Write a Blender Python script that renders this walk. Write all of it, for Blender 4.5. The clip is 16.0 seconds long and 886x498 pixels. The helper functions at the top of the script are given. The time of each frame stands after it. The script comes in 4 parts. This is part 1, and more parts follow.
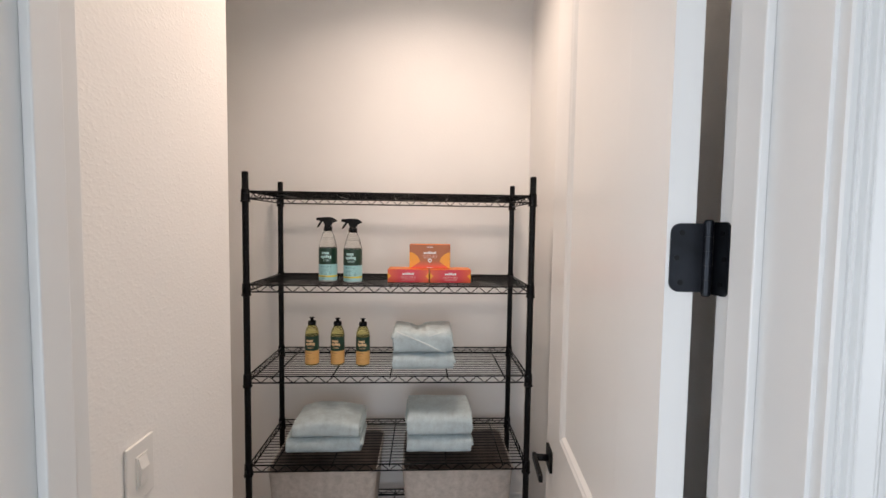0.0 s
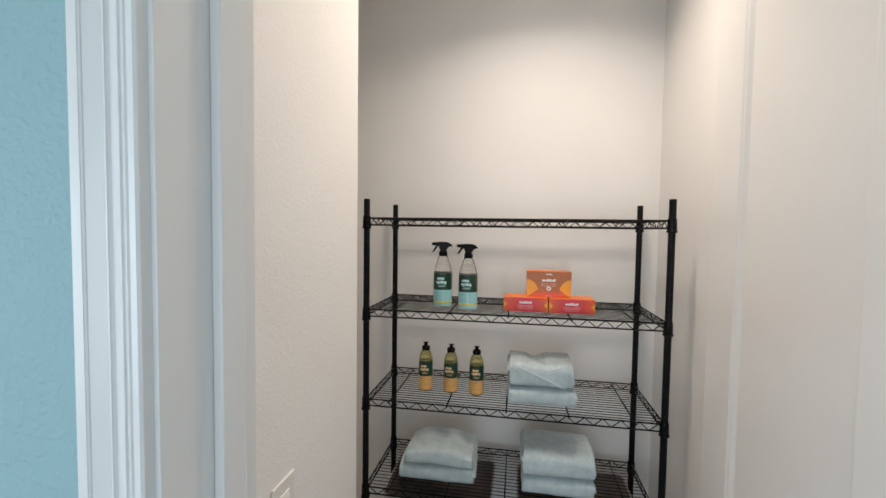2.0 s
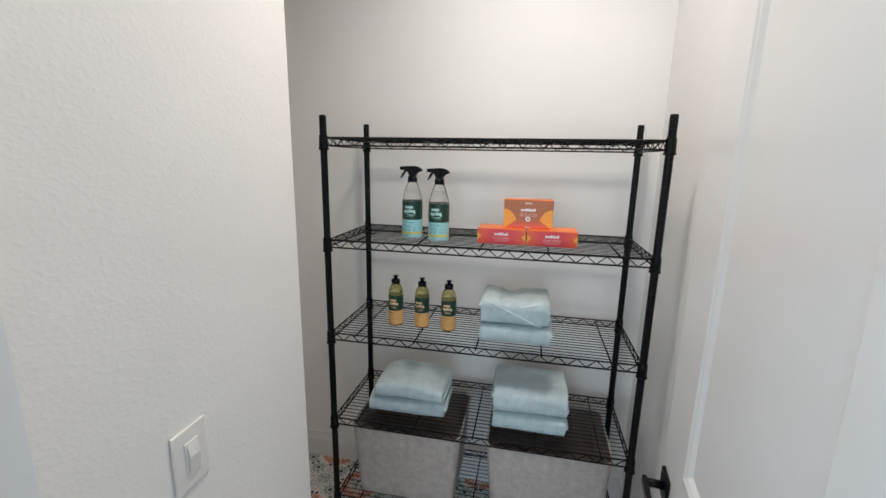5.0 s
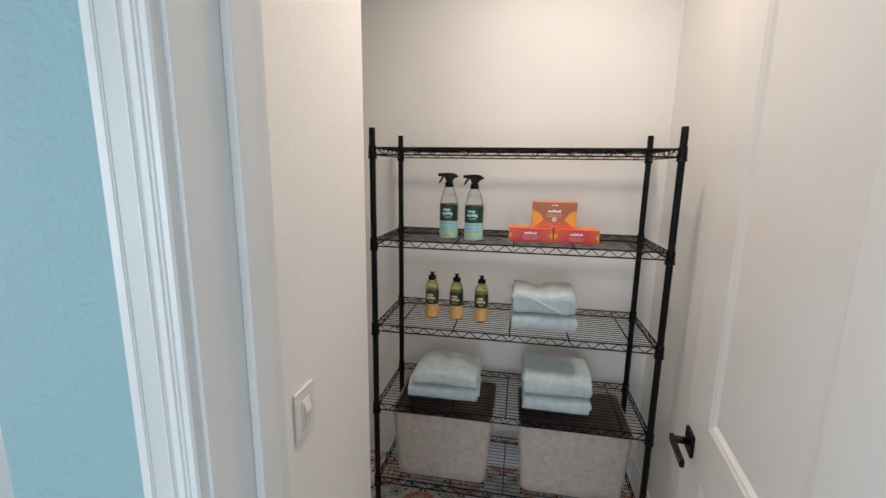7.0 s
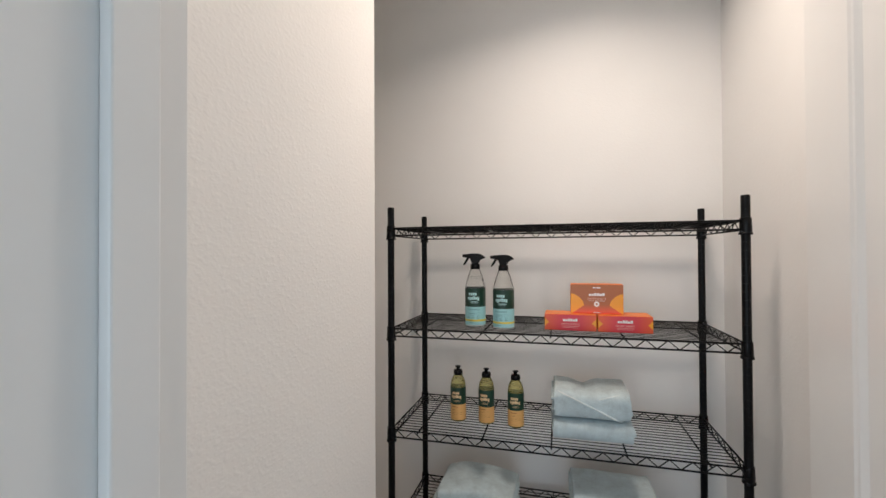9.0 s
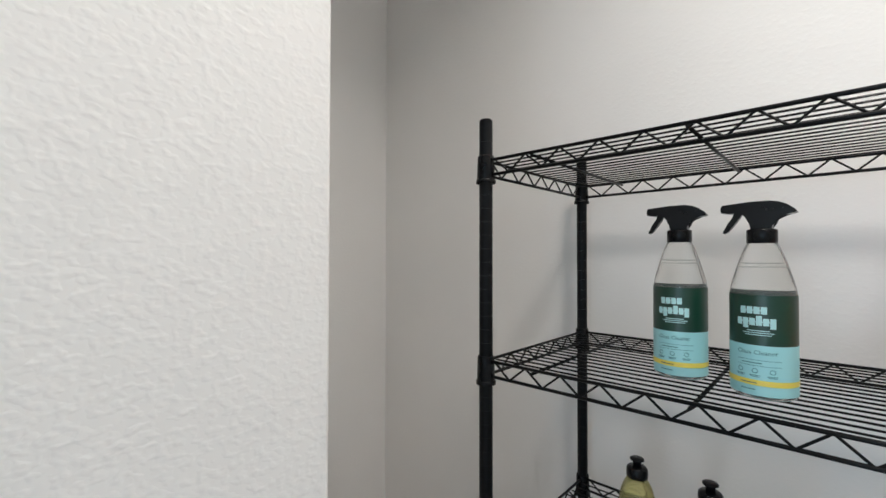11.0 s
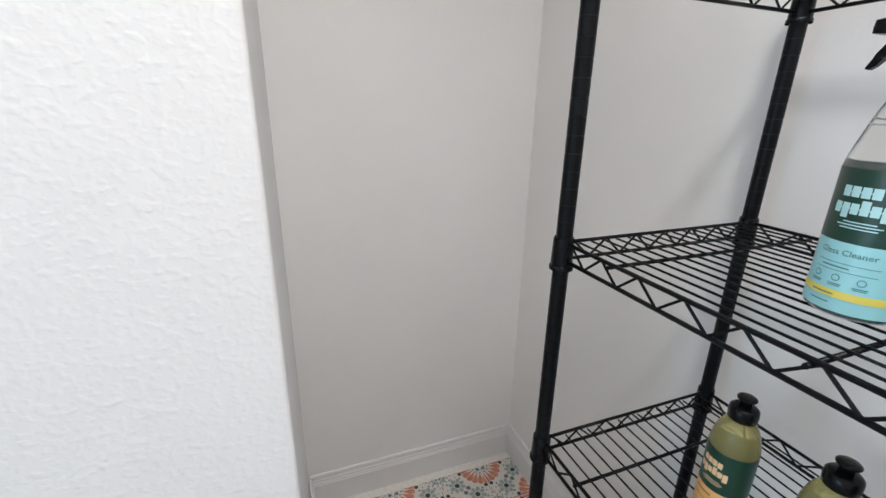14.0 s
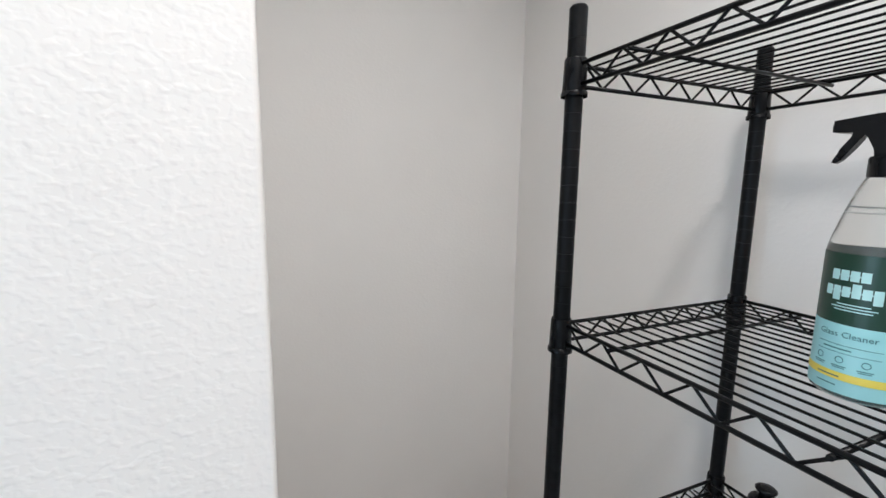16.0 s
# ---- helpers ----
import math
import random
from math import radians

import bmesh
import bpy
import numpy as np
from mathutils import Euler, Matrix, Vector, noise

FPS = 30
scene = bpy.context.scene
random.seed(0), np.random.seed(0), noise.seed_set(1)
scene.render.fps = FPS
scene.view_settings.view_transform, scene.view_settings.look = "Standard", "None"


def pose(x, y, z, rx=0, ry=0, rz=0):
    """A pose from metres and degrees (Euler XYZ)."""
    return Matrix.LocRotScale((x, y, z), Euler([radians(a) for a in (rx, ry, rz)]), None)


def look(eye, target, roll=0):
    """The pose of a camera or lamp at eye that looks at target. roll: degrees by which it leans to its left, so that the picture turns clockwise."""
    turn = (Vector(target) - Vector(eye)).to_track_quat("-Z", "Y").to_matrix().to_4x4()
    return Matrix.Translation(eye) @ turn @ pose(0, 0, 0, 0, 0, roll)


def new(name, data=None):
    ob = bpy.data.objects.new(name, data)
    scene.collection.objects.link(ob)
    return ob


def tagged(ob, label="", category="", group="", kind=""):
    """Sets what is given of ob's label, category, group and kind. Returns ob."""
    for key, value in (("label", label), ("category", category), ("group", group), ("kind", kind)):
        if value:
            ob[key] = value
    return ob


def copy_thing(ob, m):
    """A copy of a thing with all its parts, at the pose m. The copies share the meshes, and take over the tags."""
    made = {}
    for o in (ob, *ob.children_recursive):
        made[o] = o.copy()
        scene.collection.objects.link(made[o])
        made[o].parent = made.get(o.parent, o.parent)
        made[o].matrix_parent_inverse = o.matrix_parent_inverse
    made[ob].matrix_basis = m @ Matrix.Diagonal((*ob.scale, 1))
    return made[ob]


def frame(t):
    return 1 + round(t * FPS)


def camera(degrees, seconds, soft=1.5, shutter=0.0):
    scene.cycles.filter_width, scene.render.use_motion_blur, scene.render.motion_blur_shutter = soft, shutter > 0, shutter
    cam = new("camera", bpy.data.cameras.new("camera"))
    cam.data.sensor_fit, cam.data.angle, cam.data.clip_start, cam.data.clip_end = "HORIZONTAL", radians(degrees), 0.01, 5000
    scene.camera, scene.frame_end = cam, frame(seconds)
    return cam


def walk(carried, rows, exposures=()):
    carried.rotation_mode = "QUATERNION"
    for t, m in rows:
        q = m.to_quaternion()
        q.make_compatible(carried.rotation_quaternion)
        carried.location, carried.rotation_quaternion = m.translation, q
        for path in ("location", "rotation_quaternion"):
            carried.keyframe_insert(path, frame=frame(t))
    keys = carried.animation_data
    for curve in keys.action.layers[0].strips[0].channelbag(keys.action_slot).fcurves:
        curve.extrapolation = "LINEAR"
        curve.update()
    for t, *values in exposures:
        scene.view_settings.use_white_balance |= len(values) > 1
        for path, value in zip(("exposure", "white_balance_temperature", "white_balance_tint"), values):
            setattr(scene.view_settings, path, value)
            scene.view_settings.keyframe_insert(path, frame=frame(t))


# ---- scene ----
cam = camera(92.7, 16.0)
PATH = [
    (0, (0.724, -1.743, 1.627), (0.814, 0.252, 1.514), 0.8),
    (0.5, (0.738, -1.695, 1.626), (0.645, 0.3, 1.515), 0.9),
    (1, (0.661, -1.719, 1.657), (0.457, 0.267, 1.541), 0.6),
    (1.5, (0.599, -1.736, 1.68), (0.3, 0.239, 1.583), 0.8),
    (2, (0.616, -1.668, 1.71), (0.271, 0.3, 1.617), 0.8),
    (2.5, (0.7, -1.532, 1.722), (0.332, 0.431, 1.611), 0.8),
    (3, (0.744, -1.475, 1.716), (0.35, 0.481, 1.582), 0.7),
    (3.5, (0.754, -1.454, 1.703), (0.353, 0.496, 1.51), 0.8),
    (4, (0.759, -1.446, 1.695), (0.352, 0.491, 1.405), 0.8),
    (4.5, (0.762, -1.445, 1.69), (0.365, 0.473, 1.284), 1.0),
    (6.8, (0.631, -1.676, 1.67), (0.261, 0.243, 1.244), 0.7),
    (7, (0.609, -1.688, 1.67), (0.257, 0.245, 1.299), 0.8),
    (7.5, (0.599, -1.711, 1.671), (0.265, 0.248, 1.439), 0.7),
    (8, (0.607, -1.727, 1.69), (0.269, 0.24, 1.57), 0.6),
    (8.2, (0.615, -1.721, 1.69), (0.259, 0.245, 1.605), 0.4),
    (10.3, (0.586, -0.849, 1.582), (-0.401, 0.887, 1.688), 0.4),
    (10.5, (0.551, -0.771, 1.604), (-0.525, 0.914, 1.661), 0.3),
    (11, (0.49, -0.642, 1.57), (-0.869, 0.825, 1.603), 0.1),
    (11.5, (0.486, -0.459, 1.56), (-1.105, 0.754, 1.568), 0.4),
    (12, (0.496, -0.375, 1.561), (-1.267, 0.568, 1.544), 0.1),
    (12.5, (0.513, -0.39, 1.577), (-1.326, 0.393, 1.527), 0.7),
    (13, (0.502, -0.382, 1.569), (-1.353, 0.333, 1.349), 0.8),
    (13.5, (0.518, -0.393, 1.57), (-1.304, 0.302, 1.125), 0.9),
    (14, (0.524, -0.394, 1.566), (-1.25, 0.283, 0.937), 1.0),
    (14.5, (0.518, -0.4, 1.568), (-1.216, 0.265, 0.826), 0.8),
    (15, (0.516, -0.401, 1.566), (-1.237, 0.269, 0.876), 0.9),
    (15.5, (0.51, -0.401, 1.561), (-1.301, 0.302, 1.084), 0.9),
    (16, (0.512, -0.411, 1.578), (-1.31, 0.362, 1.29), 0.8),
]
EXPO = [(0.0, 0.1, 7250, 20), (0.7, 0.1, 7250, 19), (1.2, -0.05, 7100, 14), (2.0, 0.0, 6800, 12), (3.0, 0.05, 6500, 11), (4.5, 0.15, 6150, 9), (7.0, 0.0, 6850, 14), (8.0, -0.05, 6900, 15),
        (10.5, 0.1, 6150, 9), (11.0, 0.28, 6050, 8), (12.0, 0.55, 5950, 8), (12.5, 0.65, 5850, 8), (14.0, 0.72, 5800, 9), (15.5, 0.74, 5800, 9), (16.0, 0.7, 5850, 9)]
walk(cam, [(t, look(eye, target, roll)) for t, eye, target, roll in PATH], EXPO)

# ---- world and lights ----
world = bpy.data.worlds.new("world")
scene.world = world
world.use_nodes = True
wn = world.node_tree.nodes
sky = wn.new("ShaderNodeTexSky")
sky.sky_type = "NISHITA"
sky.sun_disc = False
sky.sun_elevation, sky.sun_rotation = radians(40), radians(20)
wn["Background"].inputs["Strength"].default_value = 0.12
world.node_tree.links.new(sky.outputs[0], wn["Background"].inputs["Color"])


def lamp(name, kind, power, colour, m, size=0.1, size_y=None, spot=None, blend=0.5):
    data = bpy.data.lights.new(name, kind)
    data.energy, data.color = power, colour
    if kind == "AREA":
        data.shape = "RECTANGLE"
        data.size, data.size_y = size, size_y or size
    else:
        data.shadow_soft_size = size
    if kind == "SPOT":
        data.spot_size, data.spot_blend = radians(spot), blend
    ob = new(name, data)
    ob.matrix_world = m
    return ob


LAMP_X, LAMP_Y, CEIL = 0.72, -0.30, 3.05
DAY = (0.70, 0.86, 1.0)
lamp("west_window_light", "AREA", 38, DAY, look((-2.58, -3.1, 1.35), (0, -3.1, 1.35)), 1.9, 1.7)
# added fill through the doorway for nook and lower rack; no known window there
lamp("south_fill_light", "AREA", 42, DAY, look((0.4, -4.18, 1.35), (0.4, 0, 1.35)), 2.6, 1.7)
bulb = lamp("downlight_bulb", "AREA", 11.6, (1.0, 0.89, 0.775), look((LAMP_X, LAMP_Y, CEIL - 0.014), (LAMP_X, LAMP_Y, 0)), 0.26)
bulb.data.shape = "DISK"
bulb.data.spread = radians(138)


# ---- materials ----
class Nodes:
    """A small builder for node materials."""

    def __init__(self, name, rough=0.5, metal=0.0):
        self.mat = bpy.data.materials.new(name)
        self.mat.use_nodes = True
        self.t = self.mat.node_tree
        self.b = self.t.nodes["Principled BSDF"]
        self.b.inputs["Roughness"].default_value = rough
        self.b.inputs["Metallic"].default_value = metal
        self._co = None

    def add(self, kind, **kw):
        n = self.t.nodes.new(kind)
        for k, v in kw.items():
            if k == "operation":
                n.operation = v
            elif k == "data_type":
                n.data_type = v
        return n

    def link(self, a, b):
        self.t.links.new(a, b)

    def put(self, socket, v):
        if isinstance(v, (int, float)):
            socket.default_value = v
        elif isinstance(v, tuple):
            socket.default_value = (*v, 1.0) if len(v) == 3 else v
        else:
            self.link(v, socket)

    def coords(self):
        if self._co is None:
            self._co = self.add("ShaderNodeTexCoord").outputs["Object"]
        return self._co

    def math(self, op, a, b=0.0, c=0.0):
        n = self.add("ShaderNodeMath", operation=op)
        self.put(n.inputs[0], a), self.put(n.inputs[1], b), self.put(n.inputs[2], c)
        return n.outputs[0]

    def mix(self, f, a, b):
        n = self.add("ShaderNodeMix", data_type="RGBA")
        self.put(n.inputs[0], f), self.put(n.inputs[6], a), self.put(n.inputs[7], b)
        return n.outputs[2]

    def noise(self, scale, detail=3.0, rough=0.5, vec=None, stretch=None):
        n = self.add("ShaderNodeTexNoise")
        n.inputs["Scale"].default_value = scale
        n.inputs["Detail"].default_value = detail
        n.inputs["Roughness"].default_value = rough
        v = vec or self.coords()
        if stretch:
            mp = self.add("ShaderNodeMapping")
            self.link(v, mp.inputs["Vector"])
            mp.inputs["Scale"].default_value = stretch
            v = mp.outputs[0]
        self.link(v, n.inputs["Vector"])
        return n.outputs[0]

    def ramp(self, f, stops):
        n = self.add("ShaderNodeValToRGB")
        el = n.color_ramp.elements
        while len(el) < len(stops):
            el.new(0.5)
        for e, (p, c) in zip(el, stops):
            e.position, e.color = p, (*c, 1.0) if isinstance(c, tuple) else (c, c, c, 1.0)
        self.link(f, n.inputs[0])
        return n.outputs[0]

    def bump(self, height, strength, distance=0.001, after=None):
        n = self.add("ShaderNodeBump")
        n.inputs["Strength"].default_value = strength
        n.inputs["Distance"].default_value = distance
        self.link(height, n.inputs["Height"])
        if after:
            self.link(after, n.inputs["Normal"])
        self.link(n.outputs[0], self.b.inputs["Normal"])
        return n.outputs[0]

    def colour(self, c):
        self.put(self.b.inputs["Base Color"], c)
        return self


def scaled(c, f):
    return tuple(min(1.0, v * f) for v in c)


def plain(name, c, rough=0.5, metal=0.0, vary=0.06, scale=9.0, grain=0.0, grain_scale=300.0):
    n = Nodes(name, rough, metal)
    n.colour(n.ramp(n.noise(scale, 4.0), [(0.3, scaled(c, 1 - vary)), (0.7, scaled(c, 1 + vary))]))
    if grain:
        n.bump(n.noise(grain_scale, 2.0), grain, 0.0006)
    return n.mat


def plaster(name, c, peel=0.35):
    """Painted drywall with a sprayed orange-peel texture and faint mottling."""
    n = Nodes(name, 0.62)
    big = n.noise(1.7, 3.0)
    n.colour(n.ramp(big, [(0.25, scaled(c, 0.965)), (0.75, scaled(c, 1.025))]))
    lumps = n.ramp(n.noise(120.0, 1.0, 0.4, stretch=(1.0, 0.9, 1.25)), [(0.47, 0.0), (0.70, 1.0)])
    lumps2 = n.ramp(n.noise(70.0, 1.5, 0.4, stretch=(1.0, 0.9, 1.25)), [(0.54, 0.0), (0.74, 1.0)])
    n.bump(n.mix(0.55, lumps, lumps2), peel, 0.0026)
    n.b.inputs["Specular IOR Level"].default_value = 0.35
    return n.mat


M_WALL = plaster("closet_wall_paint", (0.87, 0.86, 0.845), 0.10)
M_WALL_ROUGH = plaster("textured_wall_paint", (0.87, 0.86, 0.845), 0.20)
M_HALL_FAR = plaster("far_hall_paint", (0.74, 0.75, 0.74), 0.2)
M_HALL = plaster("hall_wall_paint", (0.30, 0.475, 0.51), 0.45)
M_CEIL = plaster("ceiling_paint", (0.82, 0.82, 0.81), 0.4)
M_TRIM = plain("trim_paint", (0.80, 0.80, 0.795), 0.32, vary=0.02, scale=4.0, grain=0.05, grain_scale=60.0)
M_DOOR = plain("door_paint", (0.84, 0.835, 0.825), 0.30, vary=0.02, scale=3.0, grain=0.06, grain_scale=80.0)
M_BLACK = plain("black_metal_coating", (0.004, 0.0045, 0.0055), 0.34, 0.0, vary=0.25, scale=30.0, grain=0.12, grain_scale=700.0)
M_BLACK_PLASTIC = plain("black_plastic", (0.005, 0.0055, 0.0065), 0.24, vary=0.2, scale=40.0, grain=0.05)
for m in (M_BLACK, M_BLACK_PLASTIC):
    m.node_tree.nodes["Principled BSDF"].inputs["Specular IOR Level"].default_value = 0.18
M_HINGE = plain("dark_bronze_metal", (0.018, 0.021, 0.027), 0.33, 0.75, vary=0.3, scale=25.0, grain=0.08)
M_SWITCH = plain("white_switch_plastic", (0.82, 0.81, 0.79), 0.28, vary=0.015)
M_GROUT = plain("cream_grout", (0.78, 0.75, 0.70), 0.85, vary=0.08, scale=60.0, grain=0.4)
M_HALLFLOOR = plain("hall_floor_laminate", (0.34, 0.29, 0.24), 0.45, vary=0.12, scale=3.0)


def part(name, bm, material, parent=None, label="", smooth=False):
    me = bpy.data.meshes.new(name)
    bmesh.ops.recalc_face_normals(bm, faces=bm.faces)
    if smooth:
        for f in bm.faces:
            f.smooth = True
    bm.to_mesh(me)
    bm.free()
    for mt in material if isinstance(material, (list, tuple)) else (material,):
        me.materials.append(mt)
    ob = new(name, me)
    if parent:
        ob.parent = parent
    if label:
        ob["label"] = label
    return ob


def box(bm, x0, x1, y0, y1, z0, z1, bevel=0.0, mat=0):
    vs = [bm.verts.new((x, y, z)) for x in (x0, x1) for y in (y0, y1) for z in (z0, z1)]
    fs = [bm.faces.new([vs[i] for i in q]) for q in ((0, 1, 3, 2), (4, 6, 7, 5), (0, 4, 5, 1), (2, 3, 7, 6), (0, 2, 6, 4), (1, 5, 7, 3))]
    for f in fs:
        f.material_index = mat
    if bevel:
        edges = list({e for f in fs for e in f.edges})
        bmesh.ops.bevel(bm, geom=edges, offset=bevel, segments=2, affect="EDGES", profile=0.5)
    return vs


def boxed(*a, **k):
    bm = bmesh.new()
    box(bm, *a, **k)
    return bm


def prism(bm, pts, axis, a, b, mat=0):
    """Extrudes the outline pts (two numbers each) along axis from a to b."""
    def at(p, v):
        return {"x": (v, p[0], p[1]), "y": (p[0], v, p[1]), "z": (p[0], p[1], v)}[axis]
    lo, hi = [bm.verts.new(at(p, a)) for p in pts], [bm.verts.new(at(p, b)) for p in pts]
    fs = [bm.faces.new(lo), bm.faces.new(hi[::-1])]
    for i in range(len(pts)):
        j = (i + 1) % len(pts)
        fs.append(bm.faces.new((lo[i], hi[i], hi[j], lo[j])))
    for f in fs:
        f.material_index = mat
    return fs


def tube(bm, p, q, r, n=8, r2=None):
    p, q = Vector(p), Vector(q)
    rot = (q - p).to_track_quat("Z", "Y").to_matrix()
    rings = []
    for c, rr in ((p, r), (q, r if r2 is None else r2)):
        rings.append([bm.verts.new(c + rot @ Vector((rr * math.cos(2 * math.pi * i / n), rr * math.sin(2 * math.pi * i / n), 0))) for i in range(n)])
    bm.faces.new(rings[0][::-1]), bm.faces.new(rings[1])
    for i in range(n):
        j = (i + 1) % n
        bm.faces.new((rings[0][i], rings[0][j], rings[1][j], rings[1][i])).smooth = n > 6


def lathe(bm, profile, n=40, centre=(0, 0), cap=True, mats=None, crisp=False):
    """Turns (radius, z) pairs about the upright axis at centre."""
    rings = [[bm.verts.new((centre[0] + r * math.cos(2 * math.pi * i / n), centre[1] + r * math.sin(2 * math.pi * i / n), z)) for i in range(n)] for r, z in profile]
    for k in range(len(rings) - 1):
        for i in range(n):
            j = (i + 1) % n
            f = bm.faces.new((rings[k][i], rings[k][j], rings[k + 1][j], rings[k + 1][i]))
            f.smooth = True
            if mats:
                f.material_index = mats[k]
    if crisp:
        for ring in rings:
            for i in range(n):
                bm.edges.get((ring[i], ring[(i + 1) % n])).smooth = False
    if cap:
        bm.faces.new(rings[0][::-1]), bm.faces.new(rings[-1])


def empty(name, m, label, category, group=""):
    ob = new(name)
    ob.empty_display_size = 0.05
    ob.matrix_world = m
    return tagged(ob, label, category, group)


def structure(name, bm, mat, label, category):
    return tagged(part(name, bm, mat), label, category, kind="structure")


# ---- the closet's shell ----
XL, XS, XR = -0.902, 0.124, 1.280          # nook's side wall, switch wall, wall behind the door
YB, YN, YF, YH = 0.505, -0.410, -1.195, -1.340  # back wall, nook's front wall, doorway wall inside and outside
JL, JR, HEAD = 0.298, 1.118, 2.46          # jambs and head of the doorway
XO = 0.024                                # outer corner of the hall wall

structure("wall_back", boxed(XL - 0.12, XR + 0.12, YB, YB + 0.12, 0, CEIL), M_WALL, "off-white painted drywall behind the wire rack", "wall")
structure("wall_side", boxed(XL - 0.12, XL, YN - 0.14, YB, 0, CEIL), M_WALL, "off-white painted drywall closing the nook", "wall")
bm = bmesh.new()
R = 0.005
arc = [(XS - R + R * math.cos(a), YN - R + R * math.sin(a)) for a in [math.pi / 2 * i / 6 for i in range(7)]]
prism(bm, [(XS, YF)] + arc + [(XL, YN - 0.004), (XL, YN - 0.15), (XO, YN - 0.15), (XO, YF)], "z", 0, CEIL)
bm.normal_update()
structure("wall_switch", bm, M_WALL_ROUGH, "white drywall with orange-peel texture and rounded corner", "wall")
structure("wall_right", boxed(XR, XR + 0.12, YF, YB, 0, CEIL), M_WALL, "off-white painted drywall behind the open door", "wall")
CAS = 0.020                                # room taken by the jamb boards
bm = bmesh.new()
box(bm, XO, JL - CAS, YH + 0.004, YF, 0, CEIL)
box(bm, JR + CAS, XR + 0.12, YH + 0.004, YF, 0, CEIL)
box(bm, JL - CAS, JR + CAS, YH + 0.004, YF, HEAD + CAS, CEIL)
structure("wall_doorway", bm, M_WALL, "drywall round the doorway, closet side", "wall")
bm = bmesh.new()
box(bm, XO, JL - CAS, YH, YH + 0.004, 0, CEIL)
box(bm, JR + CAS, 2.6, YH, YH + 0.004, 0, CEIL)
box(bm, JL - CAS, JR + CAS, YH, YH + 0.004, HEAD + CAS, CEIL)
box(bm, XO - 0.004, XO, YH, YN - 0.15, 0, CEIL)
structure("wall_hall", bm, M_HALL, "pale aqua painted drywall with orange-peel texture", "wall")
structure("ceiling", boxed(-2.72, 2.72, -4.3, YB + 0.12, CEIL, CEIL + 0.1), M_CEIL, "flat white painted ceiling", "ceiling")
# the unseen hall behind the camera: window in the west wall, added fill opening south
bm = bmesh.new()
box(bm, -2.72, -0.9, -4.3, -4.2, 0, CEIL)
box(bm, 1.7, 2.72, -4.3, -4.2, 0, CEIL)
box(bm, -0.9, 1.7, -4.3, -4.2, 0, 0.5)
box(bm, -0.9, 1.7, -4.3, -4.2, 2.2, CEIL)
structure("wall_hall_far", bm, M_HALL_FAR, "unseen off-white hall wall with an opening for light", "wall")
structure("wall_hall_east", boxed(2.6, 2.72, -4.2, YH, 0, CEIL), M_HALL_FAR, "off-white painted hall wall", "wall")
bm = bmesh.new()
box(bm, -2.72, -2.6, -4.2, -4.05, 0, CEIL)
box(bm, -2.72, -2.6, -2.15, YN - 0.03, 0, CEIL)
box(bm, -2.72, -2.6, -4.05, -2.15, 0, 0.5)
box(bm, -2.72, -2.6, -4.05, -2.15, 2.2, CEIL)
structure("wall_hall_west", bm, M_HALL_FAR, "unseen off-white hall wall with an opening for light", "wall")
structure("wall_hall_alcove", boxed(-2.6, XL - 0.12, YN - 0.15, YN - 0.03, 0, CEIL), M_HALL_FAR, "off-white painted hall wall", "wall")
structure("wall_hall_east_end", boxed(XR + 0.12, 2.6, YH + 0.004, YF, 0, CEIL), M_HALL_FAR, "off-white painted hall wall", "wall")
structure("floor_hall", boxed(-2.72, 2.72, -4.3, YH + 0.06, -0.08, -0.002), M_HALLFLOOR, "plain brown hall floor", "floor")
structure("floor_alcove", boxed(-2.72, XO, YH + 0.06, YN - 0.03, -0.08, -0.002), M_HALLFLOOR, "plain brown hall floor", "floor")


# ---- door frame and casing ----
frame_obj = empty("door_frame", pose(0, 0, 0), "white painted door frame with moulded casing", "door frame")
frame_obj["kind"] = "structure"
part("jamb", boxed(JL - CAS, JL, YH, YF, 0, HEAD + CAS, bevel=0.001), M_TRIM, frame_obj)
part("jamb", boxed(JR, JR + CAS, YH, YF, 0, HEAD + CAS, bevel=0.001), M_TRIM, frame_obj)
part("head_jamb", boxed(JL, JR, YH, YF, HEAD, HEAD + CAS, bevel=0.001), M_TRIM, frame_obj)
part("door_stop", boxed(JL, JL + 0.012, -1.271, -1.231, 0, HEAD, bevel=0.002), M_TRIM, frame_obj)
part("door_stop", boxed(JR - 0.012, JR, -1.271, -1.231, 0, HEAD, bevel=0.002), M_TRIM, frame_obj)
part("head_stop", boxed(JL + 0.012, JR - 0.012, -1.271, -1.231, HEAD - 0.012, HEAD, bevel=0.002), M_TRIM, frame_obj)
# casing section: distance from the opening, depth out of the wall
CASING = [(0.0, 0.0), (0.0, 0.0115), (0.002, 0.0140), (0.0085, 0.0135), (0.0100, 0.0108), (0.0118, 0.0106), (0.0125, 0.0128), (0.0158, 0.0122), (0.0165, 0.0142), (0.0178, 0.0142), (0.0185, 0.0130),
          (0.0268, 0.0098), (0.0300, 0.0092), (0.031, 0.0112), (0.0325, 0.0098), (0.033, 0.0118), (0.0345, 0.0118), (0.0352, 0.0100), (0.0490, 0.0172), (0.0492, 0.0186), (0.0502, 0.0196), (0.0512, 0.0178),
          (0.0518, 0.0165), (0.0525, 0.0190), (0.0625, 0.0190), (0.064, 0.0170), (0.064, 0.0)]
REV = 0.005


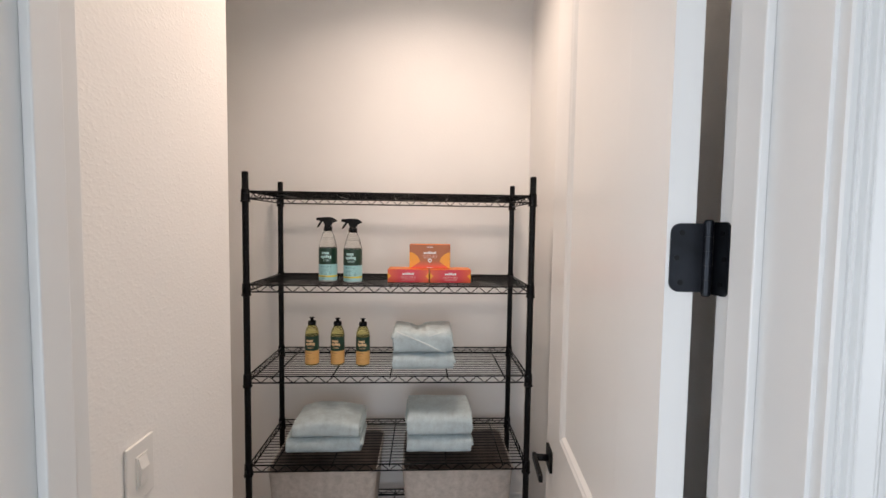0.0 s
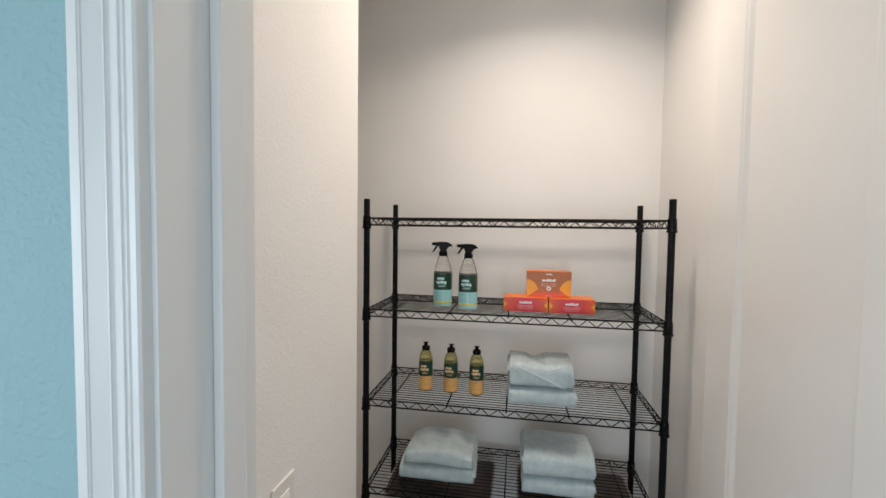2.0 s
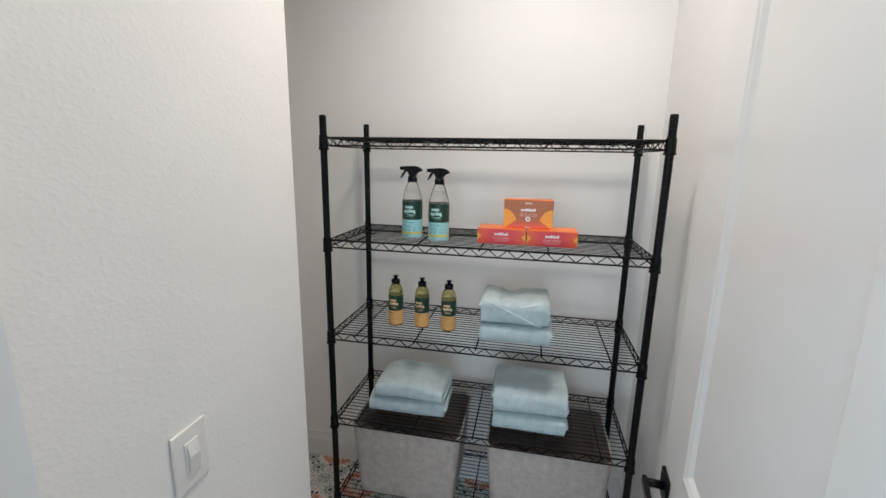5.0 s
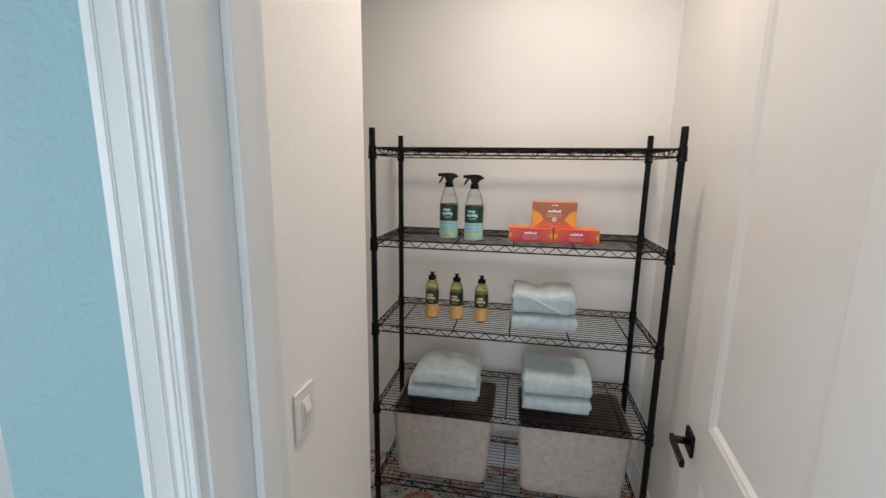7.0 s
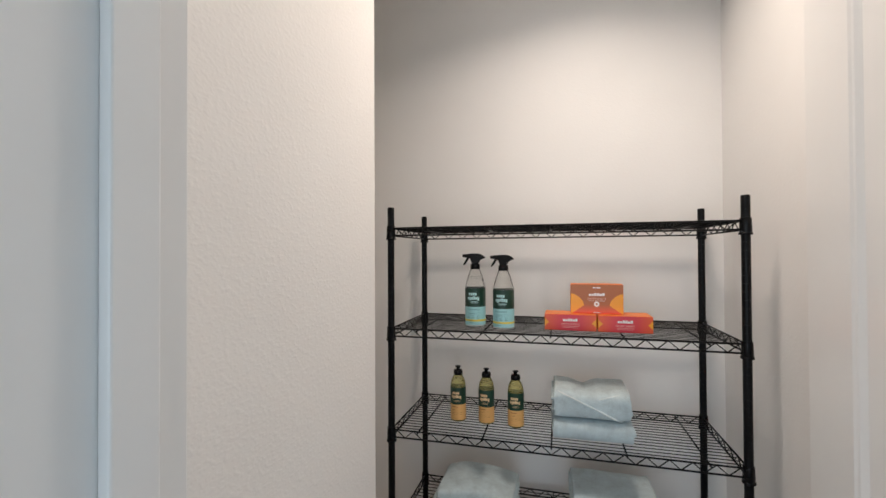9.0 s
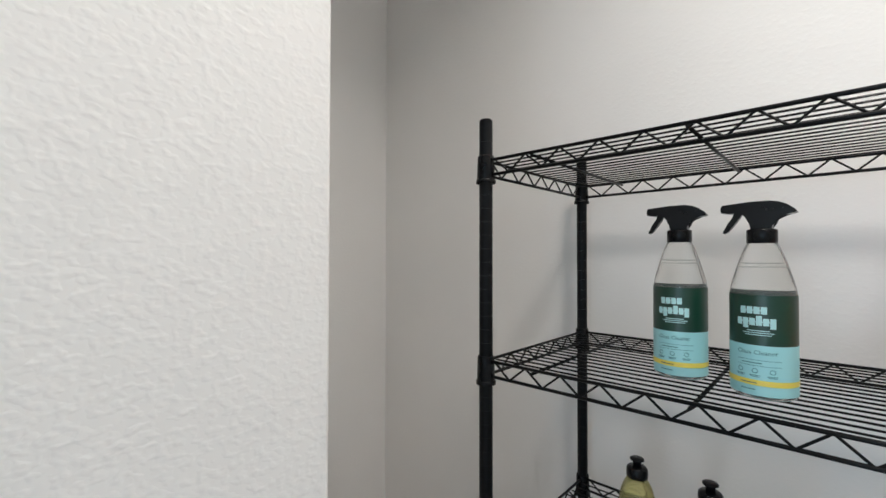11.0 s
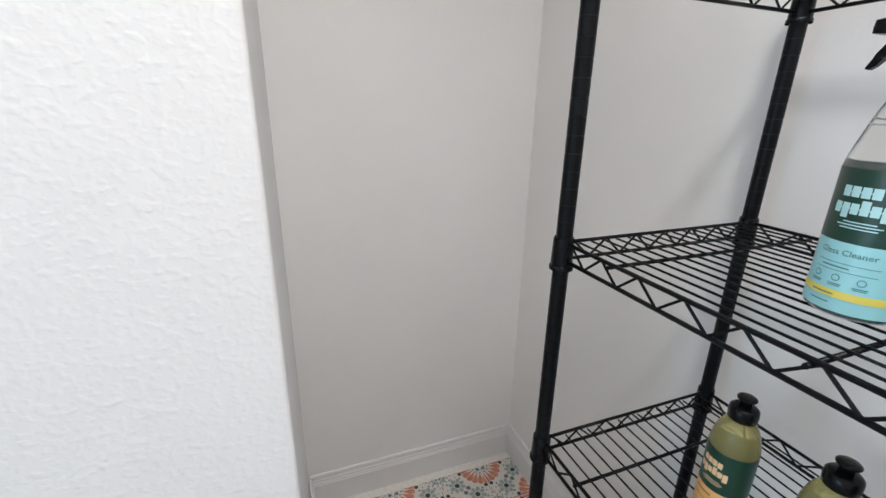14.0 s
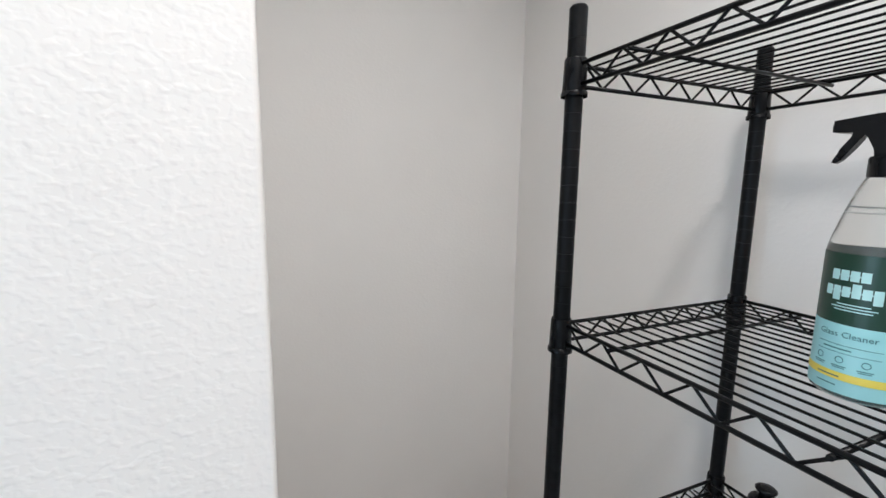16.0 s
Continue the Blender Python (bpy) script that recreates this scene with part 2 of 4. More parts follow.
def casing_side(x, s, top):
    bm = bmesh.new()
    prism(bm, [(x + s * (REV + d), YH - h) for d, h in CASING], "z", 0, top)
    return part("side_casing", bm, M_TRIM, frame_obj)


casing_side(JL, -1, HEAD + REV)
casing_side(JR, 1, HEAD + REV)
bm = bmesh.new()
prism(bm, [(YH - h, HEAD + REV + d) for d, h in CASING], "x", JL - REV - 0.064, JR + REV + 0.064)
part("head_casing", bm, M_TRIM, frame_obj)

# ---- baseboards ----
BASE = [(0.0, 0.0), (0.015, 0.0), (0.015, 0.104), (0.013, 0.107), (0.013, 0.113), (0.0105, 0.116), (0.0105, 0.124), (0.008, 0.130), (0.008, 0.145), (0.005, 0.150), (0.0, 0.150)]


def baseboard(axis, wall, way, a, b):
    bm = bmesh.new()
    prism(bm, [(wall + way * d, z) for d, z in BASE], axis, a, b)
    structure("baseboard", bm, M_TRIM, "white moulded baseboard along the closet wall", "baseboard")


baseboard("x", YB, -1, XL, XR)
baseboard("y", XL, 1, YN + 0.004, YB - 0.016)
baseboard("x", YN - 0.001, 1, XL + 0.016, XS - 0.004)
baseboard("y", XS, 1, YF, YN + 0.012)
baseboard("y", XR, -1, YF, YB - 0.016)

# ---- open door ----
DOOR_X, DOOR_Y, DOOR_A, DOOR_W, DOOR_T, DOOR_H = 1.056, -1.178, 6.0, 0.78, 0.038, 2.43
door = empty("door", pose(DOOR_X, DOOR_Y, 0.008, 0, 0, -DOOR_A), "white painted panel door standing open into the closet", "door")
# in the door's own space y runs from the hinges to the free edge, -x faces the room
STILE_A, STILE_B = 0.160, 0.175
PANELS = [(0.24, 0.84), (1.004, 2.29)]
bm = bmesh.new()
box(bm, 0, DOOR_T, 0, STILE_A, 0, DOOR_H)
part("stile", bm, M_DOOR, door)
part("stile", boxed(0, DOOR_T, DOOR_W - STILE_B, DOOR_W, 0, DOOR_H), M_DOOR, door)
for z0, z1 in ((0, PANELS[0][0]), (PANELS[0][1], PANELS[1][0]), (PANELS[1][1], DOOR_H)):
    part("rail", boxed(0, DOOR_T, STILE_A, DOOR_W - STILE_B, z0, z1), M_DOOR, door)
for z0, z1 in PANELS:
    y0, y1 = STILE_A, DOOR_W - STILE_B
    panel = part("door_panel", boxed(0.011, DOOR_T - 0.011, y0, y1, z0, z1), M_DOOR, door)
    for x0, xd in ((0.0, 0.011), (DOOR_T, DOOR_T - 0.011)):
        bm = bmesh.new()
        sec = [(0.0, 0.0), (0.006, 0.25), (0.012, 0.35), (0.020, 0.8), (0.024, 1.0), (0.0, 1.0)]
        for k, (a, b, c, d) in enumerate(((y0, z0, y1, z0), (y1, z0, y1, z1), (y1, z1, y0, z1), (y0, z1, y0, z0))):
            along, inw = Vector((0, c - a, d - b)).normalized(), Vector((0, -(d - b), c - a)).normalized()
            ring = []
            for w, dep in sec:
                p0 = Vector((x0 + (xd - x0) * dep, a, b)) + inw * w + along * w
                p1 = Vector((x0 + (xd - x0) * dep, c, d)) + inw * w - along * w
                ring.append((bm.verts.new(p0), bm.verts.new(p1)))
            for i in range(len(ring) - 1):
                bm.faces.new((ring[i][0], ring[i][1], ring[i + 1][1], ring[i + 1][0]))
        part("panel_moulding", bm, M_DOOR, panel)


def handle(side):
    """A square rosette with a straight lever; side -1 faces the room."""
    x = 0.0 if side < 0 else DOOR_T
    y, z = 0.718, 0.890
    h = part("door_handle", boxed(min(x, x + side * 0.009), max(x, x + side * 0.009), y - 0.033, y + 0.033, z - 0.033, z + 0.033, bevel=0.0015), M_BLACK, door, "matte black lever handle on a square plate")
    bm = bmesh.new()
    tube(bm, (x + side * 0.008, y, z), (x + side * 0.052, y, z), 0.0105, 20)
    part("neck", bm, M_BLACK, h)
    part("lever", boxed(min(x + side * 0.044, x + side * 0.056), max(x + side * 0.044, x + side * 0.056), y - 0.118, y + 0.012, z - 0.011, z + 0.011, bevel=0.002), M_BLACK, h)


handle(-1)
handle(1)


def rounded_leaf(y0, y1, z0, z1, r, left):
    pts = []
    for cy, cz, a0 in ((y1 - r, z1 - r, 0), (y0 + r, z1 - r, 90), (y0 + r, z0 + r, 180), (y1 - r, z0 + r, 270)):
        sharp = (cy > (y0 + y1) / 2) == left
        for i in range(7):
            a = radians(a0 + 15 * i)
            pts.append((cy + r * math.cos(a), cz + r * math.sin(a)) if not sharp else (cy + r * (1 if a0 in (0, 270) else -1), cz + r * (1 if a0 in (0, 90) else -1)))
    out = []
    for p in pts:
        if not out or (abs(p[0] - out[-1][0]) + abs(p[1] - out[-1][1])) > 1e-6:
            out.append(p)
    return out


def hinge(z):
    """A butt hinge: one leaf on the door's edge, one on the jamb."""
    h = empty("door_hinge", pose(1.108, -1.188, z), "dark bronze butt hinge with rounded leaf corners", "hinge", "hinges of the open door")
    bm = bmesh.new()
    prof = [(0.0040, -0.052), (0.0056, -0.0505), (0.0056, -0.049), (0.0062, -0.049)]
    for k in range(1, 5):
        z0 = -0.049 + 0.0196 * k
        prof += [(0.0062, z0 - 0.0003), (0.0057, z0 - 0.0002), (0.0057, z0 + 0.0002), (0.0062, z0 + 0.0003)]
    lathe(bm, prof + [(0.0062, 0.049), (0.0056, 0.049), (0.0056, 0.0505), (0.0040, 0.052)], 20, crisp=True)
    part("knuckle", bm, M_HINGE, h)
    bm = bmesh.new()
    prism(bm, rounded_leaf(-0.048, -0.003, -0.047, 0.047, 0.013, True), "y", 0.0015, 0.0040)
    leaf = part("door_leaf", bm, M_HINGE, h)
    leaf.rotation_euler = (0, 0, radians(-DOOR_A))
    bm = bmesh.new()
    prism(bm, rounded_leaf(-0.029, -0.001, -0.049, 0.049, 0.008, True), "x", 0.0070, 0.0100)
    leaf2 = part("jamb_leaf", bm, M_HINGE, h)
    for dz in (-0.034, 0.0, 0.034):
        bm = bmesh.new()
        tube(bm, (-0.034 if dz else -0.040, 0.0020, dz), (-0.034 if dz else -0.040, 0.0006, dz), 0.0036, 12)
        part("screw", bm, M_BLACK, leaf)
        bm = bmesh.new()
        tube(bm, (0.0075, -0.018 if dz else -0.023, dz), (0.0058, -0.018 if dz else -0.023, dz), 0.0036, 12)
        part("screw", bm, M_BLACK, leaf2)


for z in (0.28, 1.587):
    hinge(z)

# ---- light switch ----
switch = empty("light_switch", pose(XS, -0.848, 1.100), "white wall switch plate with a small paddle", "light switch")
part("cover_plate", boxed(0.0002, 0.007, -0.043, 0.043, -0.064, 0.064, bevel=0.003), M_SWITCH, switch)
part("switch_frame", boxed(0.006, 0.0095, -0.0175, 0.0175, -0.035, 0.035, bevel=0.001), M_SWITCH, switch)
bm = bmesh.new()
prism(bm, [(0.008, -0.030), (0.0125, -0.030), (0.0165, 0.006), (0.0105, 0.030), (0.008, 0.030)], "y", -0.0125, 0.0125)
part("paddle", bm, M_SWITCH, switch)

# ---- ceiling downlight ----
down = empty("recessed_downlight", pose(LAMP_X, LAMP_Y, CEIL), "round white ceiling light, switched on", "ceiling light")
bm = bmesh.new()
lathe(bm, [(0.116, -0.002), (0.134, -0.002), (0.136, -0.006), (0.120, -0.012), (0.116, -0.008), (0.116, -0.002)], 40, cap=False)
part("trim_ring", bm, M_SWITCH, down)
glow = Nodes("lit_lens", 0.5)
glow.colour((0.9, 0.9, 0.88))
glow.b.inputs["Emission Color"].default_value = (1.0, 0.9, 0.78, 1)
glow.b.inputs["Emission Strength"].default_value = 4.0
bm = bmesh.new()
lathe(bm, [(0.116, -0.004), (0.116, -0.002), (0.001, -0.002)], 32)
part("lens", bm, glow.mat, down)

# ---- wire shelving rack ----
RW, RD, POST_R, POST_H = 1.175, 0.419, 0.0128, 1.832
DECKS = (0.226, 0.607, 0.988, 1.369, 1.751)
rack = empty("wire_shelving_rack", pose(0, 0.008, 0), "black five-tier wire shelving rack against the back wall", "shelving rack")


def post(x, y):
    bm = bmesh.new()
    ticks = [0.06 + 0.0254 * k for k in range(69)]
    prof = [(POST_R, 0.022)]
    for z in ticks:
        prof += [(POST_R, z - 0.0007), (POST_R - 0.0007, z - 0.0006), (POST_R - 0.0007, z + 0.0006), (POST_R, z + 0.0007)]
    lathe(bm, prof + [(POST_R, POST_H - 0.003), (POST_R - 0.002, POST_H)], 20, (x, y), crisp=True)
    p = part("post", bm, M_BLACK, rack)
    bm = bmesh.new()
    lathe(bm, [(0.016, 0.0), (0.017, 0.004), (0.015, 0.010), (0.008, 0.012), (0.006, 0.026)], 16, (x, y))
    part("levelling_foot", bm, M_BLACK_PLASTIC, p)


for x in (0, RW):
    for y in (0, RD):
        post(x, y)


def lattice(bm, axis, other, a, b, z0, z1, period, r):
    """A zigzag wire between two heights along axis."""
    n = round((b - a) / period) * 2
    pts = []
    for i in range(n + 1):
        s = a + (b - a) * i / n
        z = z1 if i % 2 == 0 else z0
        pts.append((s, other, z) if axis == "x" else (other, s, z))
    for p, q in zip(pts, pts[1:]):
        tube(bm, p, q, r, 6)


wire_mesh = bmesh.new()
tube(wire_mesh, (0.006, 0, 0), (RW - 0.006, 0, 0), 0.0016, 6)
wire_first = None
bar_first = None
for deck in DECKS:
    top = deck + 0.002
    low = deck - 0.026
    shelf = new("shelf")
    shelf.empty_display_size = 0.05
    shelf.parent = rack
    shelf["label"] = "black wire shelf with zigzag edges"
    for z in (top, low):
        for y in (0.0, RD):
            bm = bmesh.new()
            tube(bm, (0.010, y, z), (RW - 0.010, y, z), 0.0031, 8)
            part("edge_rail", bm, M_BLACK, shelf)
        for x in (0.0, RW):
            bm = bmesh.new()
            tube(bm, (x, 0.010, z), (x, RD - 0.010, z), 0.0031, 8)
            part("edge_rail", bm, M_BLACK, shelf)
    for y in (0.0, RD):
        bm = bmesh.new()
        lattice(bm, "x", y, 0.02, RW - 0.02, low, top, 0.0655, 0.0019)
        part("edge_lattice", bm, M_BLACK, shelf)
    for x in (0.0, RW):
        bm = bmesh.new()
        lattice(bm, "y", x, 0.02, RD - 0.02, low, top, 0.063, 0.0019)
        part("edge_lattice", bm, M_BLACK, shelf)
    for x in (0, RW):
        for y in (0, RD):
            bm = bmesh.new()
            lathe(bm, [(0.0165, deck - 0.040), (0.0172, deck - 0.038), (0.0162, deck - 0.004), (0.0158, deck + 0.009), (0.0148, deck + 0.011)], 20, (x, y), cap=False)
            lathe(bm, [(0.0188, deck - 0.042), (0.0188, deck - 0.036), (0.0168, deck - 0.034)], 20, (x, y), cap=False)
            part("collar", bm, M_BLACK_PLASTIC, shelf)
    for k in range(5):
        x = 0.103 + k * 0.2423
        if bar_first is None:
            b = bmesh.new()
            tube(b, (0, -0.006, 0), (0, RD + 0.006, 0), 0.0029, 8)
            bar = bar_first = part("cross_bar", b, M_BLACK, shelf)
        else:
            bar = new("cross_bar", bar_first.data)
            bar.parent = shelf
        bar.location = (x, 0, deck - 0.0035)
    for k in range(1, 17):
        if wire_first is None:
            wire = wire_first = part("wire", wire_mesh, M_BLACK, shelf)
        else:
            wire = new("wire", wire_first.data)
            wire.parent = shelf
        wire.location = (0, RD * k / 17, deck + 0.0008)

# ---- things on the rack ----
M_LIQUID_CLEAR = Nodes("clear_bottle_plastic", 0.08)
M_LIQUID_CLEAR.colour((0.97, 0.97, 0.95))
M_LIQUID_CLEAR.b.inputs["Transmission Weight"].default_value = 0.93
M_LIQUID_CLEAR.b.inputs["IOR"].default_value = 1.34
M_LIQUID_CLEAR = M_LIQUID_CLEAR.mat
amber = Nodes("olive_soap_in_plastic", 0.12)
amber.colour(amber.ramp(amber.noise(14.0), [(0.3, (0.74, 0.66, 0.25)), (0.7, (0.84, 0.77, 0.35))]))
amber.b.inputs["Transmission Weight"].default_value = 0.80
amber.b.inputs["IOR"].default_value = 1.36
M_SOAP = amber.mat
M_GREEN = plain("dark_green_label", (0.010, 0.048, 0.030), 0.35, vary=0.08)
M_CYAN = plain("aqua_label", (0.38, 0.72, 0.75), 0.38, vary=0.03)
M_YELLOW = plain("yellow_label", (0.85, 0.70, 0.12), 0.4, vary=0.03)
M_PEACH = plain("peach_label", (0.82, 0.47, 0.17), 0.4, vary=0.04)
M_INK_AQUA = plain("pale_aqua_ink", (0.50, 0.78, 0.78), 0.45, vary=0.03)
M_INK_PEACH = plain("pale_peach_ink", (0.83, 0.58, 0.33), 0.45, vary=0.03)
M_INK_DARK = plain("dark_teal_ink", (0.05, 0.17, 0.18), 0.5, vary=0.05)
M_INK_BROWN = plain("brown_ink", (0.46, 0.21, 0.06), 0.5, vary=0.05)
M_INK_WHITE = plain("white_ink", (0.86, 0.82, 0.80), 0.5, vary=0.02)
M_INK_PINK = plain("pale_pink_ink", (0.88, 0.52, 0.46), 0.5, vary=0.02)
M_CARD_EDGE = plain("orange_card", (0.88, 0.22, 0.03), 0.42, vary=0.05)


def wrap(bm, radius, gap=0.0005):
    """Bends a flat drawing in x and z (y = 0) round the upright axis, facing -y."""
    for v in bm.verts:
        a = v.co.x / radius
        r = radius + gap
        v.co = Vector((r * math.sin(a), -r * math.cos(a), v.co.z))
    return bm


def flat_bar(bm, x0, x1, z0, z1):
    n = max(1, int((x1 - x0) / 0.003))
    for i in range(n):
        a, b = x0 + (x1 - x0) * i / n, x0 + (x1 - x0) * (i + 1) / n
        bm.faces.new([bm.verts.new(p) for p in ((a, 0, z0), (b, 0, z0), (b, 0, z1), (a, 0, z1))])


def ring_shape(bm, cx, cz, r, w, n=14, a0=0, a1=360):
    pts = []
    for i in range(n + 1):
        a = radians(a0 + (a1 - a0) * i / n)
        pts.append((bm.verts.new((cx + r * math.cos(a), 0, cz + r * math.sin(a))), bm.verts.new((cx + (r - w) * math.cos(a), 0, cz + (r - w) * math.sin(a)))))
    for (a, b), (c, d) in zip(pts, pts[1:]):
        bm.faces.new((a, c, d, b))


def disc(bm, cx, cz, r, n=12):
    bm.faces.new([bm.verts.new((cx + r * math.cos(2 * math.pi * i / n), 0, cz + r * math.sin(2 * math.pi * i / n))) for i in range(n)])


def word(bm, x0, x1, z0, z1, count, tall=(), low=()):
    """A brand word as one plain notched bar; tall blocks rise above the line, low ones hang below it."""
    pitch, h = (x1 - x0) / count, z1 - z0
    mid, thin = (z0 + z1) / 2, h * 0.08
    steps = []
    for k in range(count):
        a = x0 + pitch * k
        lo, hi = z0 - (h * 0.40 if k in low else 0.0), z1 + (h * 0.35 if k in tall else 0.0)
        steps += [(a, mid - thin, mid + thin), (a + pitch * 0.04, mid - thin, mid + thin), (a + pitch * 0.05, lo, hi), (a + pitch * 0.48, lo, hi), (a + pitch * 0.90, lo, hi), (a + pitch * 0.91, mid - thin, mid + thin)]
    prev = None
    for x, lo, hi in steps:
        pair = bm.verts.new((x, 0, lo)), bm.verts.new((x, 0, hi))
        if prev:
            bm.faces.new((prev[0], pair[0], pair[1], prev[1]))
        prev = pair


def letters(body, size, x, z, centred=False):
    """A bmesh of flat lettering in x and z, from the built-in font."""
    cu = bpy.data.curves.new("lettering", "FONT")
    cu.body, cu.size = body, size
    cu.resolution_u = 2
    if centred:
        cu.align_x = "CENTER"
    ob = new("lettering", cu)
    dg = bpy.context.evaluated_depsgraph_get()
    me = bpy.data.meshes.new_from_object(ob.evaluated_get(dg))
    bpy.data.objects.remove(ob)
    bm = bmesh.new()
    bm.from_mesh(me)
    bpy.data.meshes.remove(me)
    bmesh.ops.triangulate(bm, faces=bm.faces)
    for v in bm.verts:
        v.co = Vector((v.co.x + x, 0, v.co.y + z))
    return bm


def band(radius, z0, z1, n=48):
    bm = bmesh.new()
    lathe(bm, [(radius, z0), (radius, z1)], n, cap=False)
    return bm


def spray_bottle():
    ob = empty("spray_bottle", pose(0, 0, 0), "clear spray bottle with green and aqua label, black trigger", "spray bottle", "spray bottles on the second shelf")
    r = 0.0398
    bm = bmesh.new()
    lathe(bm, [(0.006, 0.0035), (0.030, 0.0015), (0.036, 0.001), (0.0392, 0.004), (r, 0.009), (r, 0.150), (0.0393, 0.156), (0.0375, 0.165), (0.0335, 0.181), (0.0285, 0.199),
               (0.0225, 0.217), (0.0185, 0.226), (0.0165, 0.230)], 48)
    part("bottle", bm, M_LIQUID_CLEAR, ob, "clear plastic bottle of colourless liquid")
    bm = bmesh.new()
    lathe(bm, [(0.0300, 0.1905), (0.0308, 0.1908), (0.0308, 0.1918), (0.0300, 0.1921)], 40, cap=False)
    part("liquid_line", bm, plain("liquid_edge", (0.45, 0.46, 0.44), 0.2), ob)
    lab = part("label", band(r + 0.0005, 0.079, 0.151), M_GREEN, ob, "dark green label")
    low = part("label", band(r + 0.0005, 0.007, 0.079), M_CYAN, ob, "aqua label")
    part("stripe", band(r + 0.0009, 0.0215, 0.0295), M_YELLOW, low, "yellow stripe")
    bm = bmesh.new()
    word(bm, -0.0215, 0.0110, 0.1240, 0.1345, 4)
    word(bm, -0.0260, 0.0210, 0.1075, 0.1180, 6, (3,), (1, 5))
    part("brand_mark", wrap(bm, r + 0.0006), M_INK_AQUA, lab, "pale aqua brand mark")
    bm = bmesh.new()
    for z, w in ((0.0995, 0.013), (0.0965, 0.018), (0.0935, 0.015)):
        flat_bar(bm, -w, w, z, z + 0.0012)
    part("small_print", wrap(bm, r + 0.0006), M_INK_AQUA, lab)
    part("printing", wrap(letters("Glass Cleaner", 0.0085, -0.026, 0.066), r + 0.0006), M_INK_DARK, low)
    bm = bmesh.new()
    flat_bar(bm, -0.026, 0.026, 0.0575, 0.0580)
    flat_bar(bm, -0.020, 0.004, 0.0530, 0.0542)
    flat_bar(bm, -0.026, 0.026, 0.0495, 0.0500)
    for cx in (-0.022, -0.004, 0.016):
        ring_shape(bm, cx, 0.0425, 0.0036, 0.0007, 10)
        flat_bar(bm, cx - 0.006, cx + 0.006, 0.0355, 0.0364)
        flat_bar(bm, cx - 0.005, cx + 0.005, 0.0338, 0.0346)
    flat_bar(bm, -0.022, -0.004, 0.0150, 0.0160)
    part("small_print", wrap(bm, r + 0.0006), M_INK_DARK, low)
    bm = bmesh.new()
    flat_bar(bm, -0.022, -0.002, 0.0246, 0.0258)
    part("small_print", wrap(bm, r + 0.0013), M_INK_DARK, low)
    head = bmesh.new()
    lathe(head, [(0.0168, 0.226), (0.0186, 0.2275), (0.0186, 0.2455), (0.0175, 0.2475), (0.012, 0.2485)], 32)
    head = part("collar", head, M_BLACK_PLASTIC, ob, "ribbed black collar")
    bm = bmesh.new()
    outline = [(-0.0125, 0.247), (0.0125, 0.247), (0.0135, 0.256), (0.0165, 0.2635), (0.0235, 0.268), (0.033, 0.2695), (0.0385, 0.270), (0.0405, 0.272), (0.0375, 0.2765), (0.030, 0.283),
               (0.021, 0.2875), (0.010, 0.2898), (-0.012, 0.2895), (-0.030, 0.2878), (-0.0475, 0.2865), (-0.0480, 0.2745), (-0.036, 0.2728), (-0.0265, 0.2740), (-0.0195, 0.2725), (-0.0155, 0.2660), (-0.0135, 0.256)]
    fs = prism(bm, outline, "y", -0.0115, 0.0115)
    bmesh.ops.bevel(bm, geom=[e for e in bm.edges if len({round(v.co.y, 4) for v in e.verts}) == 1], offset=0.0042, segments=3, affect="EDGES", profile=0.5, clamp_overlap=True)
    part("spray_head", bm, M_BLACK_PLASTIC, ob, "black trigger spray head", smooth=False)
    bm = bmesh.new()
    prism(bm, [(-0.0215, 0.2745), (-0.0330, 0.2740), (-0.0355, 0.2660), (-0.0400, 0.2560), (-0.0468, 0.2465), (-0.0480, 0.2432), (-0.0450, 0.2420), (-0.0405, 0.2450), (-0.0330, 0.2555), (-0.0260, 0.2660)], "y", -0.0055, 0.0055)
    bmesh.ops.bevel(bm, geom=[e for e in bm.edges if len({round(v.co.y, 4) for v in e.verts}) == 1], offset=0.0018, segments=2, affect="EDGES", clamp_overlap=True)
    part("trigger", bm, M_BLACK_PLASTIC, ob)
    bm = bmesh.new()
    tube(bm, (-0.0470, 0, 0.2805), (-0.0500, 0, 0.2805), 0.0052, 16)
    part("nozzle", bm, M_BLACK_PLASTIC, ob)
    return ob


D2, D3, D4 = 1.3715, 0.9905, 0.6095
first = spray_bottle()
SHORT = Matrix.Diagonal((1.0, 1.0, 0.980, 1.0))
first.matrix_world = pose(0.298, 0.153, D2, 0, 0, 3) @ SHORT
copy_thing(first, pose(0.413, 0.122, D2, 0, 0, -2) @ SHORT)


